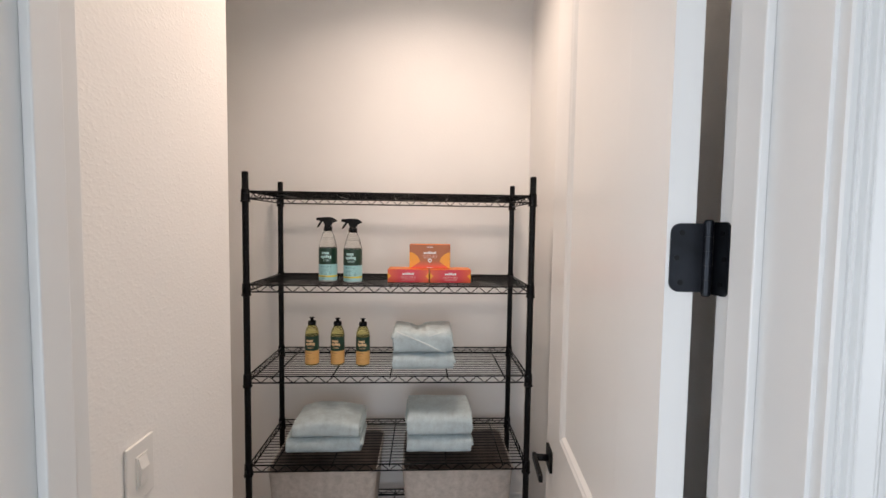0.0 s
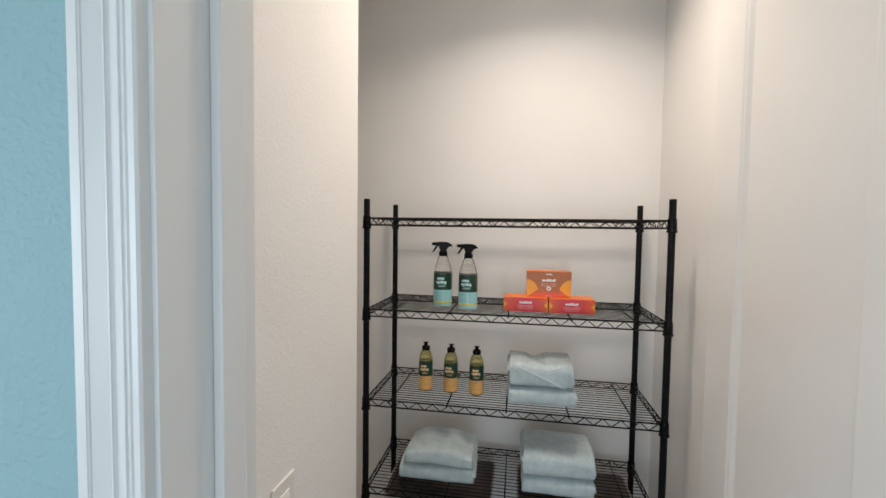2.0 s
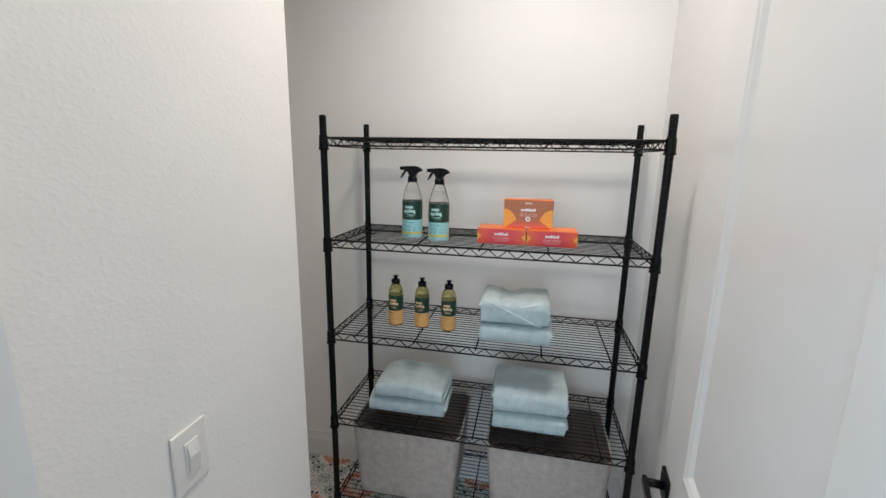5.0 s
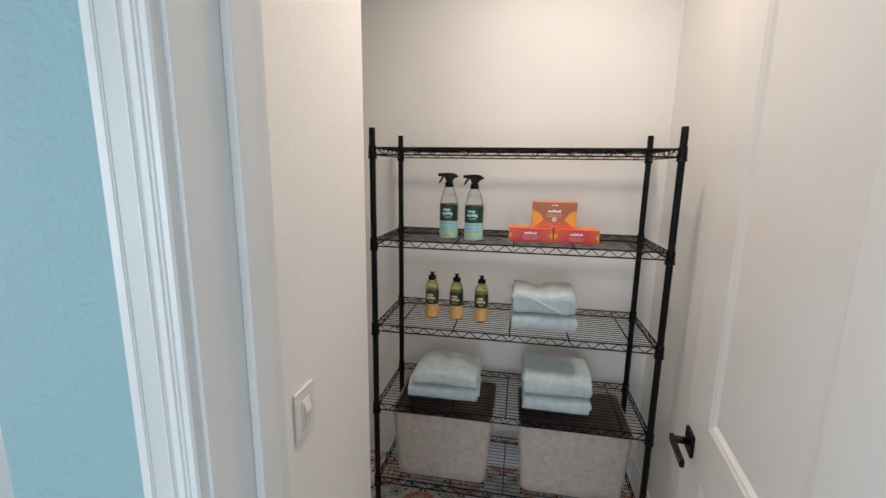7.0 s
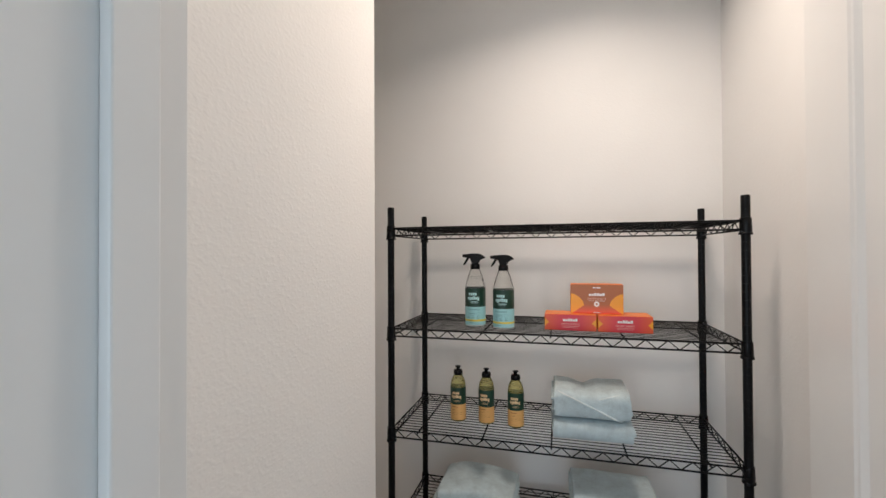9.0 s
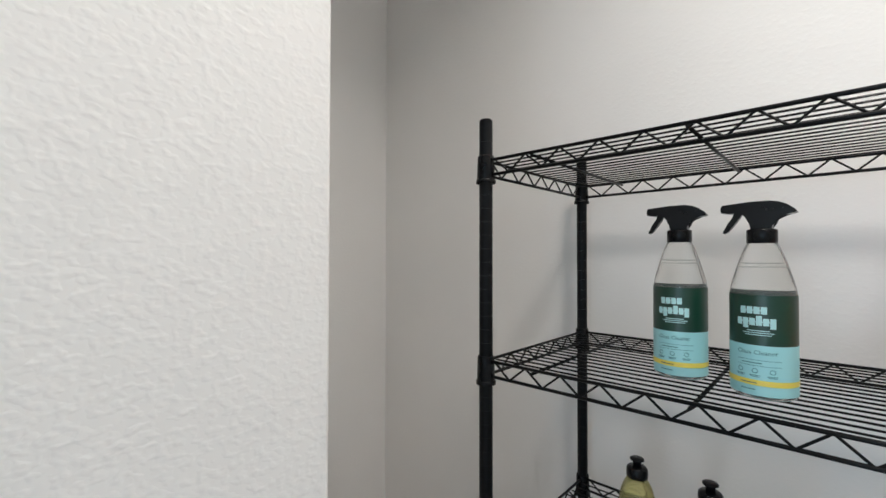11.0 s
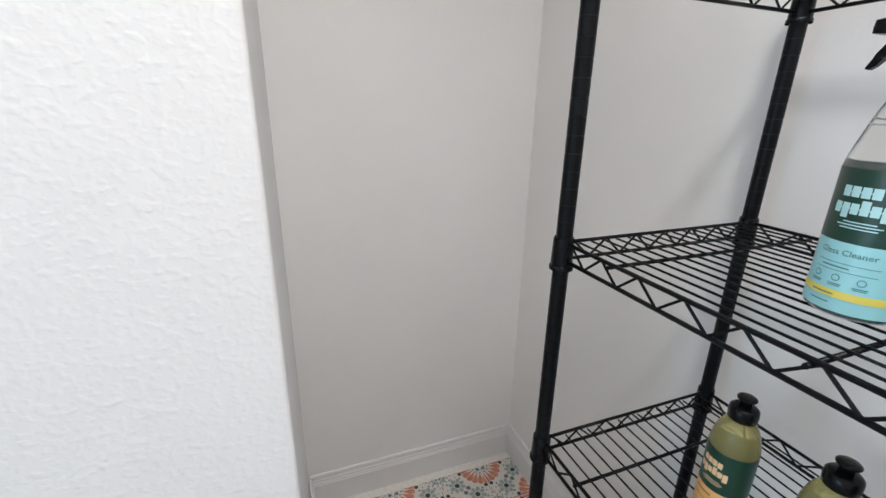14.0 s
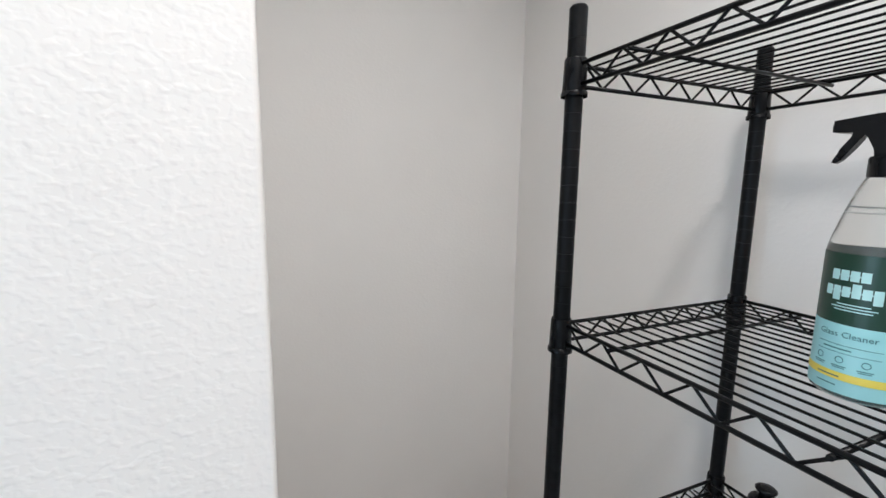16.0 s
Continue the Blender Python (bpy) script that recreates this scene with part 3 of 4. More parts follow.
def soap_bottle():
    ob = empty("dish_soap_bottle", pose(0, 0, 0), "olive dish soap bottle, green and peach label, black cap", "soap bottle", "dish soap bottles on the third shelf")
    r = 0.0305
    bm = bmesh.new()
    lathe(bm, [(0.005, 0.003), (0.022, 0.0012), (0.0275, 0.001), (0.0300, 0.004), (r, 0.009), (r, 0.137), (0.0301, 0.143), (0.0288, 0.152), (0.0263, 0.162), (0.0225, 0.172), (0.0178, 0.180), (0.0150, 0.1845), (0.0140, 0.188)], 44)
    part("bottle", bm, M_SOAP, ob, "plastic bottle of olive-yellow soap")
    lab = part("label", band(r + 0.0005, 0.070, 0.136), M_GREEN, ob, "dark green label")
    low = part("label", band(r + 0.0005, 0.008, 0.070), M_PEACH, ob, "peach label")
    bm = bmesh.new()
    word(bm, -0.0185, 0.0100, 0.1110, 0.1205, 4)
    word(bm, -0.0225, 0.0185, 0.0965, 0.1060, 6, (3,), (1, 5))
    part("brand_mark", wrap(bm, r + 0.0006), M_INK_PEACH, lab, "pale peach brand mark")
    bm = bmesh.new()
    for z, w in ((0.0870, 0.010), (0.0843, 0.014), (0.0816, 0.012)):
        flat_bar(bm, -w, w, z, z + 0.0010)
    part("small_print", wrap(bm, r + 0.0006), M_INK_PEACH, lab)
    bm = bmesh.new()
    flat_bar(bm, -0.020, 0.004, 0.0590, 0.0625)
    flat_bar(bm, -0.020, 0.018, 0.0520, 0.0524)
    flat_bar(bm, -0.020, -0.002, 0.0475, 0.0490)
    for cx in (-0.014, 0.002, 0.016):
        ring_shape(bm, cx, 0.0370, 0.0034, 0.0007, 10)
        flat_bar(bm, cx - 0.005, cx + 0.005, 0.0300, 0.0308)
    flat_bar(bm, -0.016, 0.000, 0.0150, 0.0160)
    part("small_print", wrap(bm, r + 0.0006), M_INK_BROWN, low)
    bm = bmesh.new()
    lathe(bm, [(0.0165, 0.1835), (0.0178, 0.1845), (0.0182, 0.192), (0.0176, 0.200), (0.0150, 0.2030), (0.0080, 0.2040)], 32)
    cap = part("cap", bm, M_BLACK_PLASTIC, ob, "glossy black cap")
    bm = bmesh.new()
    lathe(bm, [(0.0072, 0.203), (0.0070, 0.211), (0.0085, 0.2135), (0.0118, 0.2150), (0.0120, 0.2168), (0.0100, 0.2185), (0.0040, 0.2190)], 28)
    part("push_pull_spout", bm, M_BLACK_PLASTIC, cap)
    return ob


first = soap_bottle()
SHORT = Matrix.Diagonal((1.0, 1.0, 0.984, 1.0))
first.matrix_world = pose(0.224, 0.163, D3, 0, 0, 2) @ SHORT
copy_thing(first, pose(0.338, 0.164, D3, 0, 0, -3) @ SHORT)
copy_thing(first, pose(0.453, 0.156, D3, 0, 0, 4) @ SHORT)


# dryer sheet cartons: a gradient card front with brighter side shapes
def card_face(name, dark, mid, low, half_w, h, cut, invert=False):
    n = Nodes(name, 0.4)
    sep = n.add("ShaderNodeSeparateXYZ")
    n.link(n.coords(), sep.inputs[0])
    x = n.math("ABSOLUTE", sep.outputs[0])
    z = sep.outputs[2]
    fade = n.ramp(n.math("DIVIDE", z, h), [(0.05, low), (0.32, mid), (0.55, dark), (1.0, dark)])
    if invert:
        d = n.math("SUBTRACT", n.math("SUBTRACT", x, half_w - cut), n.math("MULTIPLY", n.math("ABSOLUTE", n.math("SUBTRACT", z, h * 0.5)), 1.0))
        shape = n.math("GREATER_THAN", d, 0.0)
    else:
        u = n.math("SUBTRACT", x, half_w + 0.006)
        v = n.math("SUBTRACT", z, h * 0.18)
        d = n.math("SQRT", n.math("ADD", n.math("MULTIPLY", u, u), n.math("MULTIPLY", v, v)))
        shape = n.math("MULTIPLY", n.math("LESS_THAN", d, cut), n.math("GREATER_THAN", n.math("ADD", n.math("MULTIPLY", x, 0.7), z), 0.062))
    if invert:
        fade = n.ramp(n.math("DIVIDE", x, half_w), [(0.0, dark), (0.45, mid), (1.0, low)])
    n.colour(n.mix(shape, fade, (0.90, 0.36, 0.02)))
    return n.mat


M_CARD_BROWN = card_face("brown_orange_card", (0.42, 0.125, 0.035), (0.45, 0.13, 0.035), (0.80, 0.10, 0.035), 0.0915, 0.108, 0.055)
M_CARD_RED = card_face("red_orange_card", (0.68, 0.035, 0.075), (0.70, 0.050, 0.055), (0.80, 0.115, 0.03), 0.091, 0.057, 0.016, invert=True)


def carton(w, d, h, face, label, upright):
    ob = empty("dryer_sheet_box", pose(0, 0, 0), label, "carton", "dryer sheet boxes on the second shelf")
    bm = boxed(-w / 2, w / 2, 0, d, 0, h, bevel=0.0012)
    for f in bm.faces:
        f.material_index = 1 if f.normal.y < -0.9 or f.calc_center_median().y < 0.0006 else 0
    body = part("carton", bm, [M_CARD_EDGE, face], ob)
    bm = bmesh.new()
    h0 = 0.0098 if upright else 0.0092
    zb = h * 0.60 if upright else h * 0.56
    w0 = 0.056 if upright else 0.052
    word(bm, -w0 / 2, w0 / 2, zb + 0.001, zb + 0.001 + h0 * 0.82, 6, (2, 3, 5))
    for v in bm.verts:
        v.co.y = -0.0006
    part("brand_mark", bm, M_INK_WHITE, body, "white brand mark")
    bm = letters("DRYER SHEETS", 0.0098, 0, zb - 0.0125, True)
    for v in bm.verts:
        v.co.y = -0.0006
    part("printing", bm, M_INK_PINK, body)
    bm = bmesh.new()
    flat_bar(bm, -0.030, 0.030, zb - 0.0175, zb - 0.0164)
    if upright:
        for draw in (lambda b: flat_bar(b, -0.013, -0.003, h - 0.014, h - 0.010), lambda b: flat_bar(b, -0.001, 0.013, h - 0.014, h - 0.010),
                     lambda b: flat_bar(b, -0.012, 0.012, 0.004, 0.006), lambda b: ring_shape(b, 0, h * 0.335, 0.0095, 0.0055, 18)):
            one = bmesh.new()
            draw(one)
            for v in one.verts:
                v.co.y = -0.0006
            part("small_print", one, M_INK_WHITE, body)
    else:
        flat_bar(bm, -0.027, 0.027, zb - 0.0222, zb - 0.0212)
    for v in bm.verts:
        v.co.y = -0.0006
    part("small_print", bm, M_INK_PINK if not upright else M_INK_WHITE, body)
    # the tuck flap's edges on top
    bm = bmesh.new()
    box(bm, -w / 2 + 0.002, w / 2 - 0.002, d * 0.02, d * 0.98, h + 0.0001, h + 0.0008)
    part("lid_flap", bm, M_CARD_EDGE, body)
    return ob


low_box = carton(0.182, 0.108, 0.058, M_CARD_RED, "red and orange dryer sheet carton lying flat on the wire shelf", False)
low_box.matrix_world = pose(0.656, 0.121, D2, 0, 0, -1.0)
copy_thing(low_box, pose(0.843, 0.119, D2, 0, 0, 0.8))
top_box = carton(0.183, 0.058, 0.108, M_CARD_BROWN, "brown and orange dryer sheet carton standing on two flat ones", True)
top_box.matrix_world = pose(0.751, 0.154, D2 + 0.0592, 0, 0, 0)


# ---- towels ----
def towel_cloth(name, c):
    n = Nodes(name, 0.95)
    big = n.ramp(n.noise(24.0, 6.0, 0.68), [(0.30, scaled(c, 0.80)), (0.48, scaled(c, 0.97)), (0.56, scaled(c, 1.03)), (0.74, scaled(c, 1.17))])
    fine = n.ramp(n.noise(420.0, 3.0, 0.7), [(0.32, (0.80, 0.80, 0.80)), (0.68, (1.0, 1.0, 1.0))])
    mul = n.add("ShaderNodeMix", data_type="RGBA")
    mul.blend_type = "MULTIPLY"
    mul.inputs[0].default_value = 1.0
    n.link(big, mul.inputs[6]), n.link(fine, mul.inputs[7])
    n.colour(mul.outputs[2])
    n.bump(n.mix(0.5, n.noise(700.0, 2.0, 0.6), n.noise(105.0, 4.0, 0.65)), 0.85, 0.0034)
    n.b.inputs["Sheen Weight"].default_value = 0.2
    n.b.inputs["Sheen Roughness"].default_value = 0.5
    return n.mat


M_TOWEL = towel_cloth("pale_blue_terry", (0.61, 0.73, 0.765))
M_PIPING = plain("pale_piping", (0.70, 0.78, 0.79), 0.9, vary=0.08, scale=60.0, grain=0.4)


def towel(w, d, h, seed, layers=3, slump=0.0, label="", dip=0.0):
    """A folded towel: a broad flat-faced fold in front, leaves of cloth showing at the sides and back."""
    ob = empty("folded_towel", pose(0, 0, 0), label, "towel", "folded towels on the rack")
    rng = random.Random(seed)
    lay = h / layers
    off = [rng.uniform(-0.010, 0.004) for _ in range(layers)]

    def surface(bm, y0, y1, z0, z1, x0, x1, s, front):
        nx, n = 34, 44
        rings = []
        for i in range(nx + 1):
            u = i / nx
            u = 0.5 - 0.5 * math.cos(math.pi * u) if 0 < i < nx else u
            x = x0 + (x1 - x0) * u
            edge = min(u, 1 - u) * (x1 - x0)
            sink = max(0.0, 1 - edge / 0.006) ** 2
            loop = []
            for k in range(n):
                a = 2 * math.pi * (k + 0.5) / n
                ca, sa = math.cos(a), math.sin(a)
                p = 6.0 if ca > 0 else front
                ry, rz = (y1 - y0) / 2, (z1 - z0) / 2
                yy = (y0 + y1) / 2 + ry * math.copysign(abs(ca) ** (2 / p), ca)
                zz = (z0 + z1) / 2 + rz * math.copysign(abs(sa) ** (2 / p), sa) * (1 - 0.10 * sink)
                q = Vector((x * 8 + s, yy * 8, zz * 10 + s))
                ripple = noise.noise(q) * 0.0055 + noise.noise(q * 2.7) * 0.0026 + noise.noise(q * 8.0) * 0.0009
                lift = max(0.0, (zz - z0) / (z1 - z0))
                zz += ripple * lift - slump * lift * (u - 0.5) ** 2 - dip * lift ** 2 * math.exp(-((u - 0.42) / 0.13) ** 2)
                yy += noise.noise(q * 1.2 + Vector((5, 1, 2))) * 0.006 + noise.noise(q * 4.0) * 0.0014
                xx = x + noise.noise(Vector((s, yy * 12, zz * 22))) * 0.006 * (1 if i in (0, nx) else 0.6)
                loop.append(bm.verts.new((xx, yy, max(zz, z0 - 0.0005))))
            rings.append(loop)
        for a, b in zip(rings, rings[1:]):
            for k in range(n):
                j = (k + 1) % n
                bm.faces.new((a[k], b[k], b[j], a[j])).smooth = True
        bm.faces.new(rings[0]), bm.faces.new(rings[-1][::-1])

    # one outer fold that wraps the inner leaves
    bm = bmesh.new()
    surface(bm, 0, d, 0, h, -w / 2, w / 2, seed * 3.7, 3.8)
    part("outer_fold", bm, M_TOWEL, ob)
    for k in range(layers - 1):
        bm = bmesh.new()
        z = lay * (k + 0.62)
        surface(bm, 0.018, d + 0.004 + off[k] * 0.3, z, z + lay * 0.62, -w / 2 - 0.004 - 0.003 * (k % 2), w / 2 + 0.006 + 0.003 * ((k + 1) % 2), seed * 1.9 + k, 3.0)
        part("inner_fold", bm, M_TOWEL, ob)
    return ob


t1 = towel(0.322, 0.205, 0.076, 3, 2, label="pale blue terry towel folded flat on the wire shelf")
t1.matrix_world = pose(0.290, 0.080, D4, 0, 0, 1)
t2 = towel(0.288, 0.222, 0.088, 8, 3, 0.08, label="pale blue terry towel folded on top of another towel")
t2.matrix_world = pose(0.301, 0.072, D4 + 0.0735, 0, 0, -1)
t3 = towel(0.286, 0.235, 0.082, 13, 2, label="pale blue terry towel folded flat on the wire shelf")
t3.matrix_world = pose(0.802, 0.072, D4, 0, 0, 0)
t4 = towel(0.286, 0.245, 0.106, 21, 3, 0.0, label="pale blue terry towel folded on top of another towel")
t4.matrix_world = pose(0.803, 0.066, D4 + 0.0795, 0, 0, 1)
t5 = towel(0.266, 0.225, 0.078, 27, 2, label="pale blue terry towel folded flat on the wire shelf")
t5.matrix_world = pose(0.727, 0.058, D3, 0, 0, 1)
t6 = towel(0.254, 0.220, 0.104, 35, 3, 0.0, dip=0.020, label="pale blue hooded towel with piped edges folded on another towel")
t6.matrix_world = pose(0.724, 0.056, D3 + 0.0755, 0, 0, 1)


def front_of(z, d, h, out):
    """How far back the round front of a folded towel lies at height z."""
    k = min(0.999, abs((z - h / 2) / (h / 2)))
    return d / 2 - d / 2 * (1 - k ** 3.8) ** (1 / 3.8) - out


def cord(points, r):
    bm = bmesh.new()
    for p, q in zip(points, points[1:]):
        tube(bm, p, q, r, 8)
    return bm


def hood_line(x0, z0, x1, z1, bend, n=22):
    pts = []
    for i in range(n + 1):
        f = i / n
        z = z0 + (z1 - z0) * f ** bend
        pts.append((x0 + (x1 - x0) * f, front_of(z, 0.220, 0.100, 0.006), z))
    return pts


# the hood: a pointed flap of cloth over the front, with two piped edges
bm = bmesh.new()
n = 18
rows = []
for i in range(n + 1):
    f = i / n
    za = 0.097 + (0.004 - 0.097) * f ** 1.3
    xa = -0.122 + 0.222 * f
    xb = -0.122 + 0.222 * min(1.0, f * 0.55 + 0.45) if f < 1 else 0.1
    top = 0.099 - 0.045 * f ** 2
    row = []
    for k in range(7):
        g = k / 6
        x = xa + (xb - xa) * g
        z = za + (max(za, top) - za) * g
        row.append(bm.verts.new((x, front_of(z, 0.220, 0.100, 0.005), z)))
    rows.append(row)
for a, b in zip(rows, rows[1:]):
    for k in range(6):
        bm.faces.new((a[k], a[k + 1], b[k + 1], b[k])).smooth = True
flap = part("hood_flap", bm, M_TOWEL, t6, "pale blue pointed hood flap")
part("piping", cord(hood_line(-0.124, 0.097, 0.102, 0.004, 1.3), 0.0034), M_PIPING, t6, "pale piped edge")
part("piping", cord(hood_line(0.118, 0.097, 0.022, 0.080, 1.6, 12), 0.0030), M_PIPING, t6, "pale piped edge")


# ---- storage baskets ----
felt = Nodes("grey_beige_felt", 0.95)
felt.colour(felt.ramp(felt.noise(34.0, 6.0, 0.65), [(0.30, (0.38, 0.34, 0.31)), (0.55, (0.48, 0.435, 0.40)), (0.75, (0.55, 0.505, 0.47))]))
crinkle = felt.add("ShaderNodeTexVoronoi")
crinkle.inputs["Scale"].default_value = 42.0
felt.link(felt.coords(), crinkle.inputs["Vector"])
felt.bump(felt.mix(0.5, felt.noise(55.0, 5.0, 0.7), crinkle.outputs["Distance"]), 0.55, 0.004)
M_FELT = felt.mat
M_LINING = plain("dark_brown_lining", (0.20, 0.165, 0.15), 0.9, vary=0.2, scale=20.0, grain=0.4)


def rounded_rect(hw, hd, r, n=6):
    out = []
    for cx, cy, a0 in ((hw - r, hd - r, 0), (-hw + r, hd - r, 90), (-hw + r, -hd + r, 180), (hw - r, -hd + r, 270)):
        for i in range(n + 1):
            a = radians(a0 + 90 * i / n)
            out.append((cx + r * math.cos(a), cy + r * math.sin(a)))
    return out


def loft(bm, levels, closed_first=False, closed_last=False, s=0.0):
    rings = []
    for hw, hd, r, z in levels:
        rings.append([bm.verts.new((x + noise.noise(Vector((x * 8 + s, y * 8, z * 9))) * 0.003, y + noise.noise(Vector((x * 8, y * 8 + s, z * 9 + 4))) * 0.003, z)) for x, y in rounded_rect(hw, hd, r)])
    for a, b in zip(rings, rings[1:]):
        for k in range(len(a)):
            j = (k + 1) % len(a)
            bm.faces.new((a[k], a[j], b[j], b[k])).smooth = True
    if closed_first:
        bm.faces.new(rings[0][::-1])
    if closed_last:
        bm.faces.new(rings[-1])


def basket(x, w0, w1, y, depth, h, seed, label):
    ob = empty("storage_basket", pose(x, y, 0.2285), label, "storage basket", "baskets on the bottom shelf")
    lv = []
    for k in range(9):
        f = k / 8
        lv.append(((w0 + (w1 - w0) * f) / 2, (depth - 0.03 + 0.03 * f) / 2, 0.034, 0.012 + (h - 0.012) * f))
    bm = bmesh.new()
    loft(bm, [((w0 - 0.022) / 2, (depth - 0.055) / 2, 0.03, 0.0)] + lv, True, False, seed)
    part("fabric_wall", bm, M_FELT, ob, "grey-beige crinkled felt side")
    bm = bmesh.new()
    a, b = lv[-1], lv[0]
    loft(bm, [(a[0] - 0.004, a[1] - 0.004, 0.032, a[3] - 0.001), (b[0] - 0.006, b[1] - 0.006, 0.03, 0.02)], False, True, seed)
    part("lining", bm, M_LINING, ob, "dark brown lining")
    bm = bmesh.new()
    pts = [Vector((px, py, a[3])) for px, py in rounded_rect(a[0] - 0.001, a[1] - 0.001, 0.034)]
    for p, q in zip(pts, pts[1:] + pts[:1]):
        tube(bm, p, q, 0.0042, 8)
    part("rim", bm, M_FELT, ob, "stitched felt rim")


basket(0.297, 0.418, 0.470, 0.212, 0.365, 0.335, 1.3, "grey-beige felt storage basket, open and empty, on the bottom shelf")
basket(0.884, 0.440, 0.486, 0.212, 0.365, 0.335, 6.1, "grey-beige felt storage basket, open and empty, on the bottom shelf")

# ---- patterned floor tiles ----
TILE, PITCH, TX, TY = 0.2003, 0.2045, -0.647, 0.122
bm = bmesh.new()
prism(bm, [(XL, YN - 0.02), (XS - 0.02, YN - 0.02), (XS - 0.02, YH + 0.06), (XR, YH + 0.06), (XR, YB), (XL, YB)], "z", -0.08, -0.0015)
structure("floor", bm, M_GROUT, "cream-grouted closet floor under patterned tiles", "floor")
floor_ob = bpy.data.objects["floor"]

tl = Nodes("patterned_tile_glaze", 0.28)
sep = tl.add("ShaderNodeSeparateXYZ")
tl.link(tl.coords(), sep.inputs[0])
U = tl.math("ADD", tl.math("DIVIDE", sep.outputs[0], TILE), 0.5)
V = tl.math("ADD", tl.math("DIVIDE", sep.outputs[1], TILE), 0.5)


def dist(cu, cv):
    a, b = tl.math("SUBTRACT", U, cu), tl.math("SUBTRACT", V, cv)
    return tl.math("SQRT", tl.math("ADD", tl.math("MULTIPLY", a, a), tl.math("MULTIPLY", b, b))), tl.math("ARCTAN2", b, a)


def less(a, b):
    return tl.math("LESS_THAN", a, b)


def petals(ang, count, phase=0.0):
    """0 in the middle of a petal, 1 between two."""
    return tl.math("ABSOLUTE", tl.math("SUBTRACT", tl.math("MULTIPLY", tl.math("FRACT", tl.math("ADD", tl.math("MULTIPLY", ang, count / (2 * math.pi)), 10.0 + phase)), 2.0), 1.0))


worn = tl.noise(60.0, 4.0, 0.6)
CREAM = tl.ramp(worn, [(0.3, (0.62, 0.585, 0.53)), (0.7, (0.71, 0.675, 0.625))])
ORANGE = tl.ramp(tl.noise(34.0, 5.0, 0.65), [(0.3, (0.43, 0.155, 0.085)), (0.5, (0.53, 0.215, 0.13)), (0.72, (0.60, 0.29, 0.19))])
GREY = tl.ramp(tl.noise(48.0, 4.0, 0.6), [(0.3, (0.22, 0.285, 0.275)), (0.7, (0.38, 0.43, 0.405))])
TEAL = (0.12, 0.165, 0.17)
DARK = (0.030, 0.042, 0.047)


def dot(cu, cv, r, c):
    global col
    col = tl.mix(less(dist(cu, cv)[0], r), col, c)


def ring_dots(d, a, radius, r, count, phase, c):
    """A ring of round dots about a corner."""
    global col
    off = tl.math("MULTIPLY", petals(a, count, phase), radius * math.pi / count)
    away = tl.math("SUBTRACT", d, radius)
    k = tl.math("ADD", tl.math("MULTIPLY", off, off), tl.math("MULTIPLY", away, away))
    col = tl.mix(less(k, r * r), col, c)


col = CREAM
# small grey and dark dots round the two plain corners
for cu, cv in ((1, 0), (0, 1)):
    d, a = dist(cu, cv)
    ring_dots(d, a, 0.385, 0.018, 24.0, 0.5, GREY)
    ring_dots(d, a, 0.270, 0.034, 12.0, 0.5, GREY)
    ring_dots(d, a, 0.205, 0.018, 12.0, 0.0, TEAL)
    ring_dots(d, a, 0.125, 0.050, 8.0, 0.5, GREY)
    col = tl.mix(less(d, 0.062), col, TEAL)
# grey flowers with dark hearts
for cu, cv in ((0.335, 0.675), (0.675, 0.335)):
    d, a = dist(cu, cv)
    edge = tl.math("SUBTRACT", 0.188, tl.math("MULTIPLY", tl.math("POWER", petals(a, 8.0), 2.6), 0.075))
    col = tl.mix(less(d, tl.math("ADD", edge, 0.014)), col, CREAM)
    col = tl.mix(less(d, edge), col, tl.mix(less(petals(a, 8.0), 0.86), CREAM, GREY))
    col = tl.mix(less(d, 0.074), col, CREAM)
    col = tl.mix(less(d, 0.056), col, DARK)
for cu, cv in ((0.452, 0.452), (0.548, 0.548)):
    dot(cu, cv, 0.050, TEAL)
for cu, cv in ((0.055, 0.50), (0.50, 0.055), (0.945, 0.50), (0.50, 0.945)):
    dot(cu, cv, 0.044, DARK)
for cu, cv in ((0.16, 0.545), (0.455, 0.84), (0.545, 0.16), (0.84, 0.455)):
    dot(cu, cv, 0.022, TEAL)
# orange rosettes at the other two corners
for cu, cv in ((0, 0), (1, 1)):
    d, a = dist(cu, cv)
    gap = petals(a, 20.0, 0.5)
    w = tl.math("MINIMUM", tl.math("MULTIPLY", tl.math("SUBTRACT", d, 0.165), 5.2), 0.92)
    outer = tl.math("SUBTRACT", 0.470, tl.math("MULTIPLY", tl.math("POWER", gap, 2.6), 0.045))
    col = tl.mix(less(d, tl.math("ADD", outer, 0.010)), col, CREAM)
    col = tl.mix(tl.math("MULTIPLY", less(d, outer), less(gap, w)), col, ORANGE)
    ring_dots(d, a, 0.172, 0.026, 12.0, 0.0, GREY)
    ring_dots(d, a, 0.088, 0.040, 4.0, 0.0, TEAL)
    ring_dots(d, a, 0.098, 0.024, 4.0, 0.5, GREY)
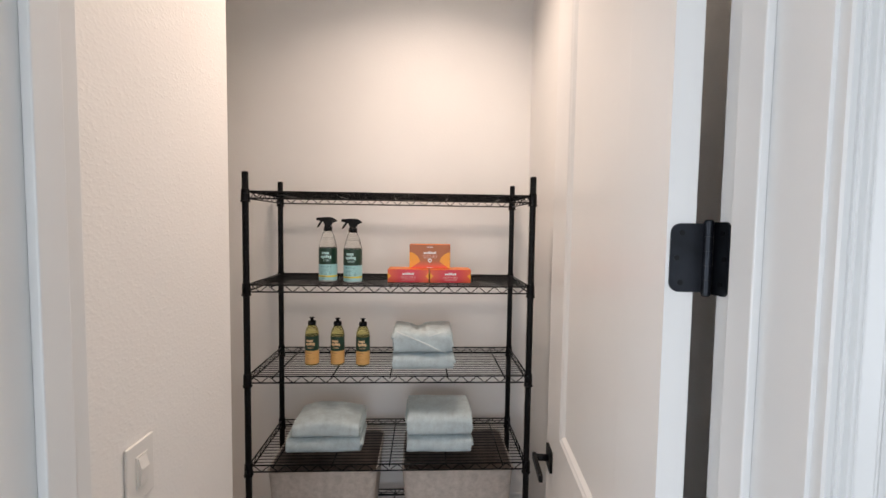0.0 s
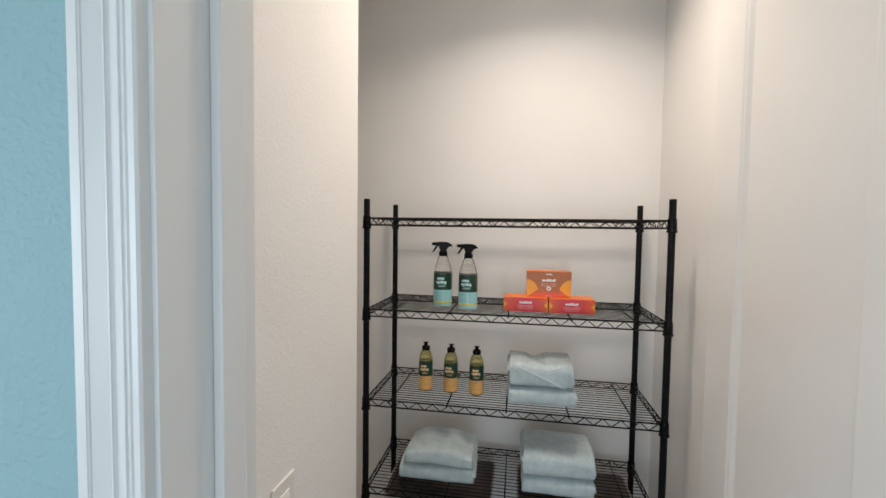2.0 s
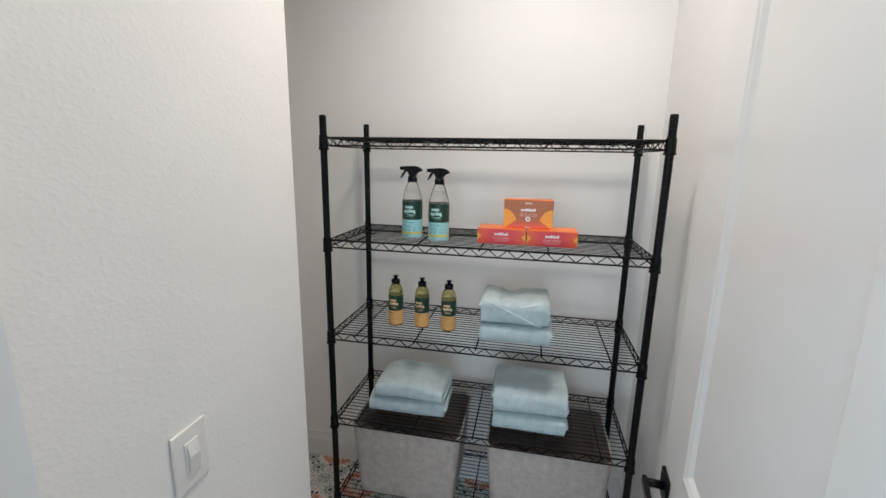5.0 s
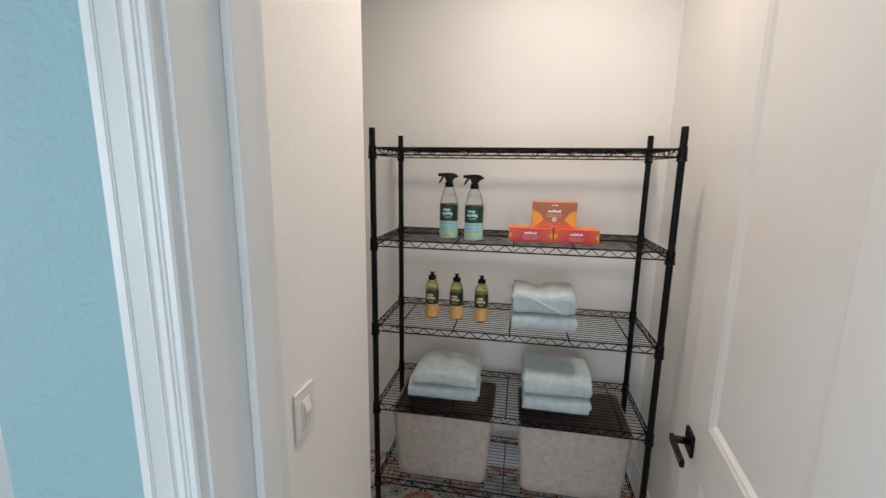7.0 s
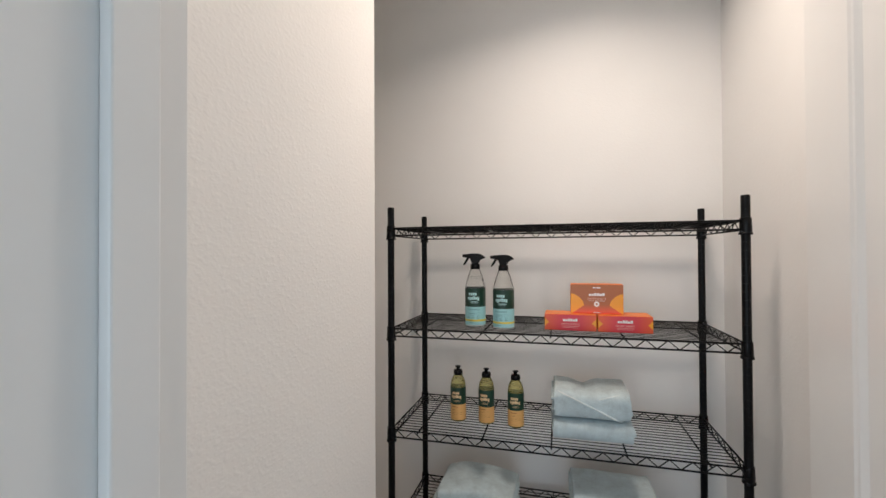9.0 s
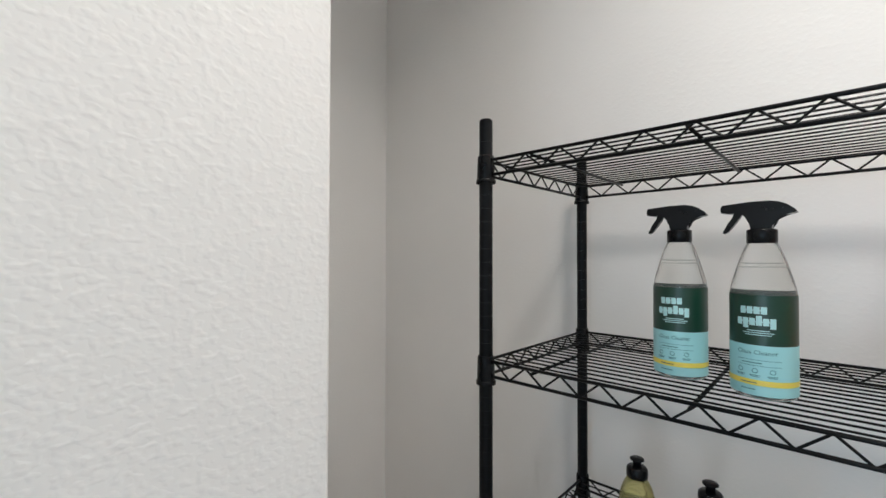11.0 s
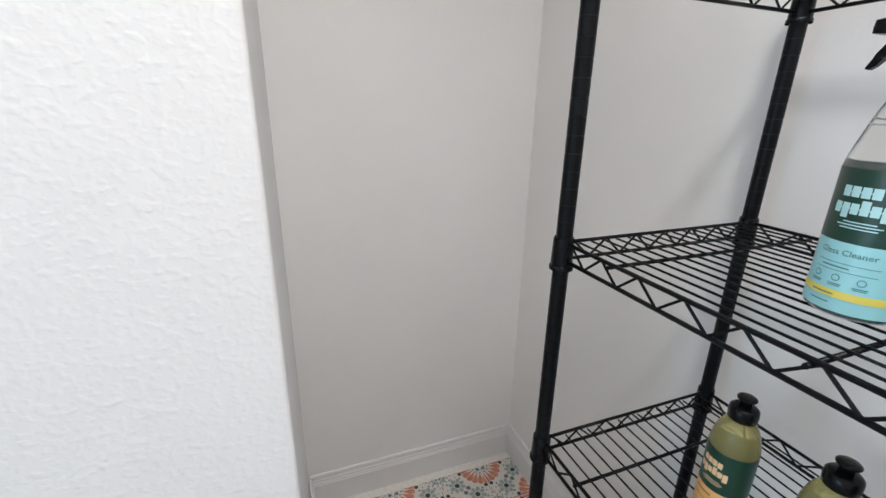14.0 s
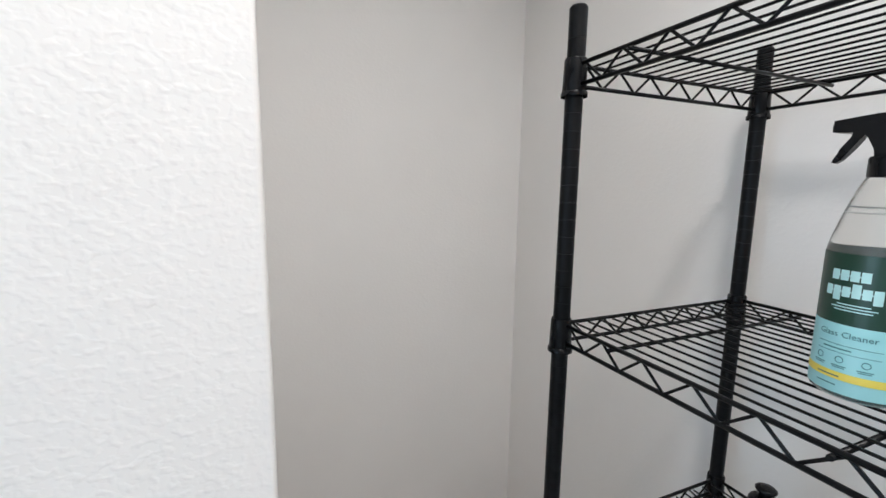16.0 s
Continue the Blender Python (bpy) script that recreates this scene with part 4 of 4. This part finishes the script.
# a thin broken line of colour round each tile's edge
rim = tl.math("MINIMUM", tl.math("MINIMUM", U, tl.math("SUBTRACT", 1.0, U)), tl.math("MINIMUM", V, tl.math("SUBTRACT", 1.0, V)))
col = tl.mix(tl.math("MULTIPLY", less(rim, 0.012), less(tl.noise(22.0, 1.0), 0.47)), col, (0.30, 0.17, 0.13))
tl.colour(col)
tl.b.inputs["Roughness"].default_value = 0.35
tl.bump(worn, 0.12, 0.001)

tile_first = None
for i in range(-1, 11):
    for j in range(-7, 3):
        x0, y0 = TX + i * PITCH, TY + j * PITCH
        x1, y1 = x0 + PITCH, y0 + PITCH
        cx0, cx1 = max(x0, XL + 0.013), min(x1, XR - 0.013)
        cy0, cy1 = max(y0, YH + 0.06), min(y1, YB - 0.013)
        if cx1 - cx0 < 0.012 or cy1 - cy0 < 0.012 or (cx1 < XS and cy1 < YN):
            continue
        xm, ym = (x0 + x1) / 2, (y0 + y1) / 2
        turn = 0 if (i + j) % 2 == 0 else 90
        whole = cx1 - cx0 > PITCH - 1e-6 and cy1 - cy0 > PITCH - 1e-6
        if whole and tile_first is not None:
            t = new("tile", tile_first.data)
            t.parent = floor_ob
        else:
            g = (PITCH - TILE) / 2
            bm = bmesh.new()
            ax0, ax1 = (cx0 + (g if cx0 == x0 else 0)) - xm, (cx1 - (g if cx1 == x1 else 0)) - xm
            ay0, ay1 = (cy0 + (g if cy0 == y0 else 0)) - ym, (cy1 - (g if cy1 == y1 else 0)) - ym
            box(bm, ax0, ax1, ay0, ay1, -0.004, 0.0)
            if turn:
                bmesh.ops.rotate(bm, verts=bm.verts, cent=(0, 0, 0), matrix=Matrix.Rotation(radians(-90), 3, "Z"))
            bmesh.ops.bevel(bm, geom=[e for e in bm.edges if all(v.co.z > -0.001 for v in e.verts)], offset=0.0008, segments=1, affect="EDGES")
            t = part("tile", bm, tl.mat, floor_ob)
            if whole:
                tile_first = t
        t.location = (xm, ym, 0.0)
        t.rotation_euler = (0, 0, radians(turn))
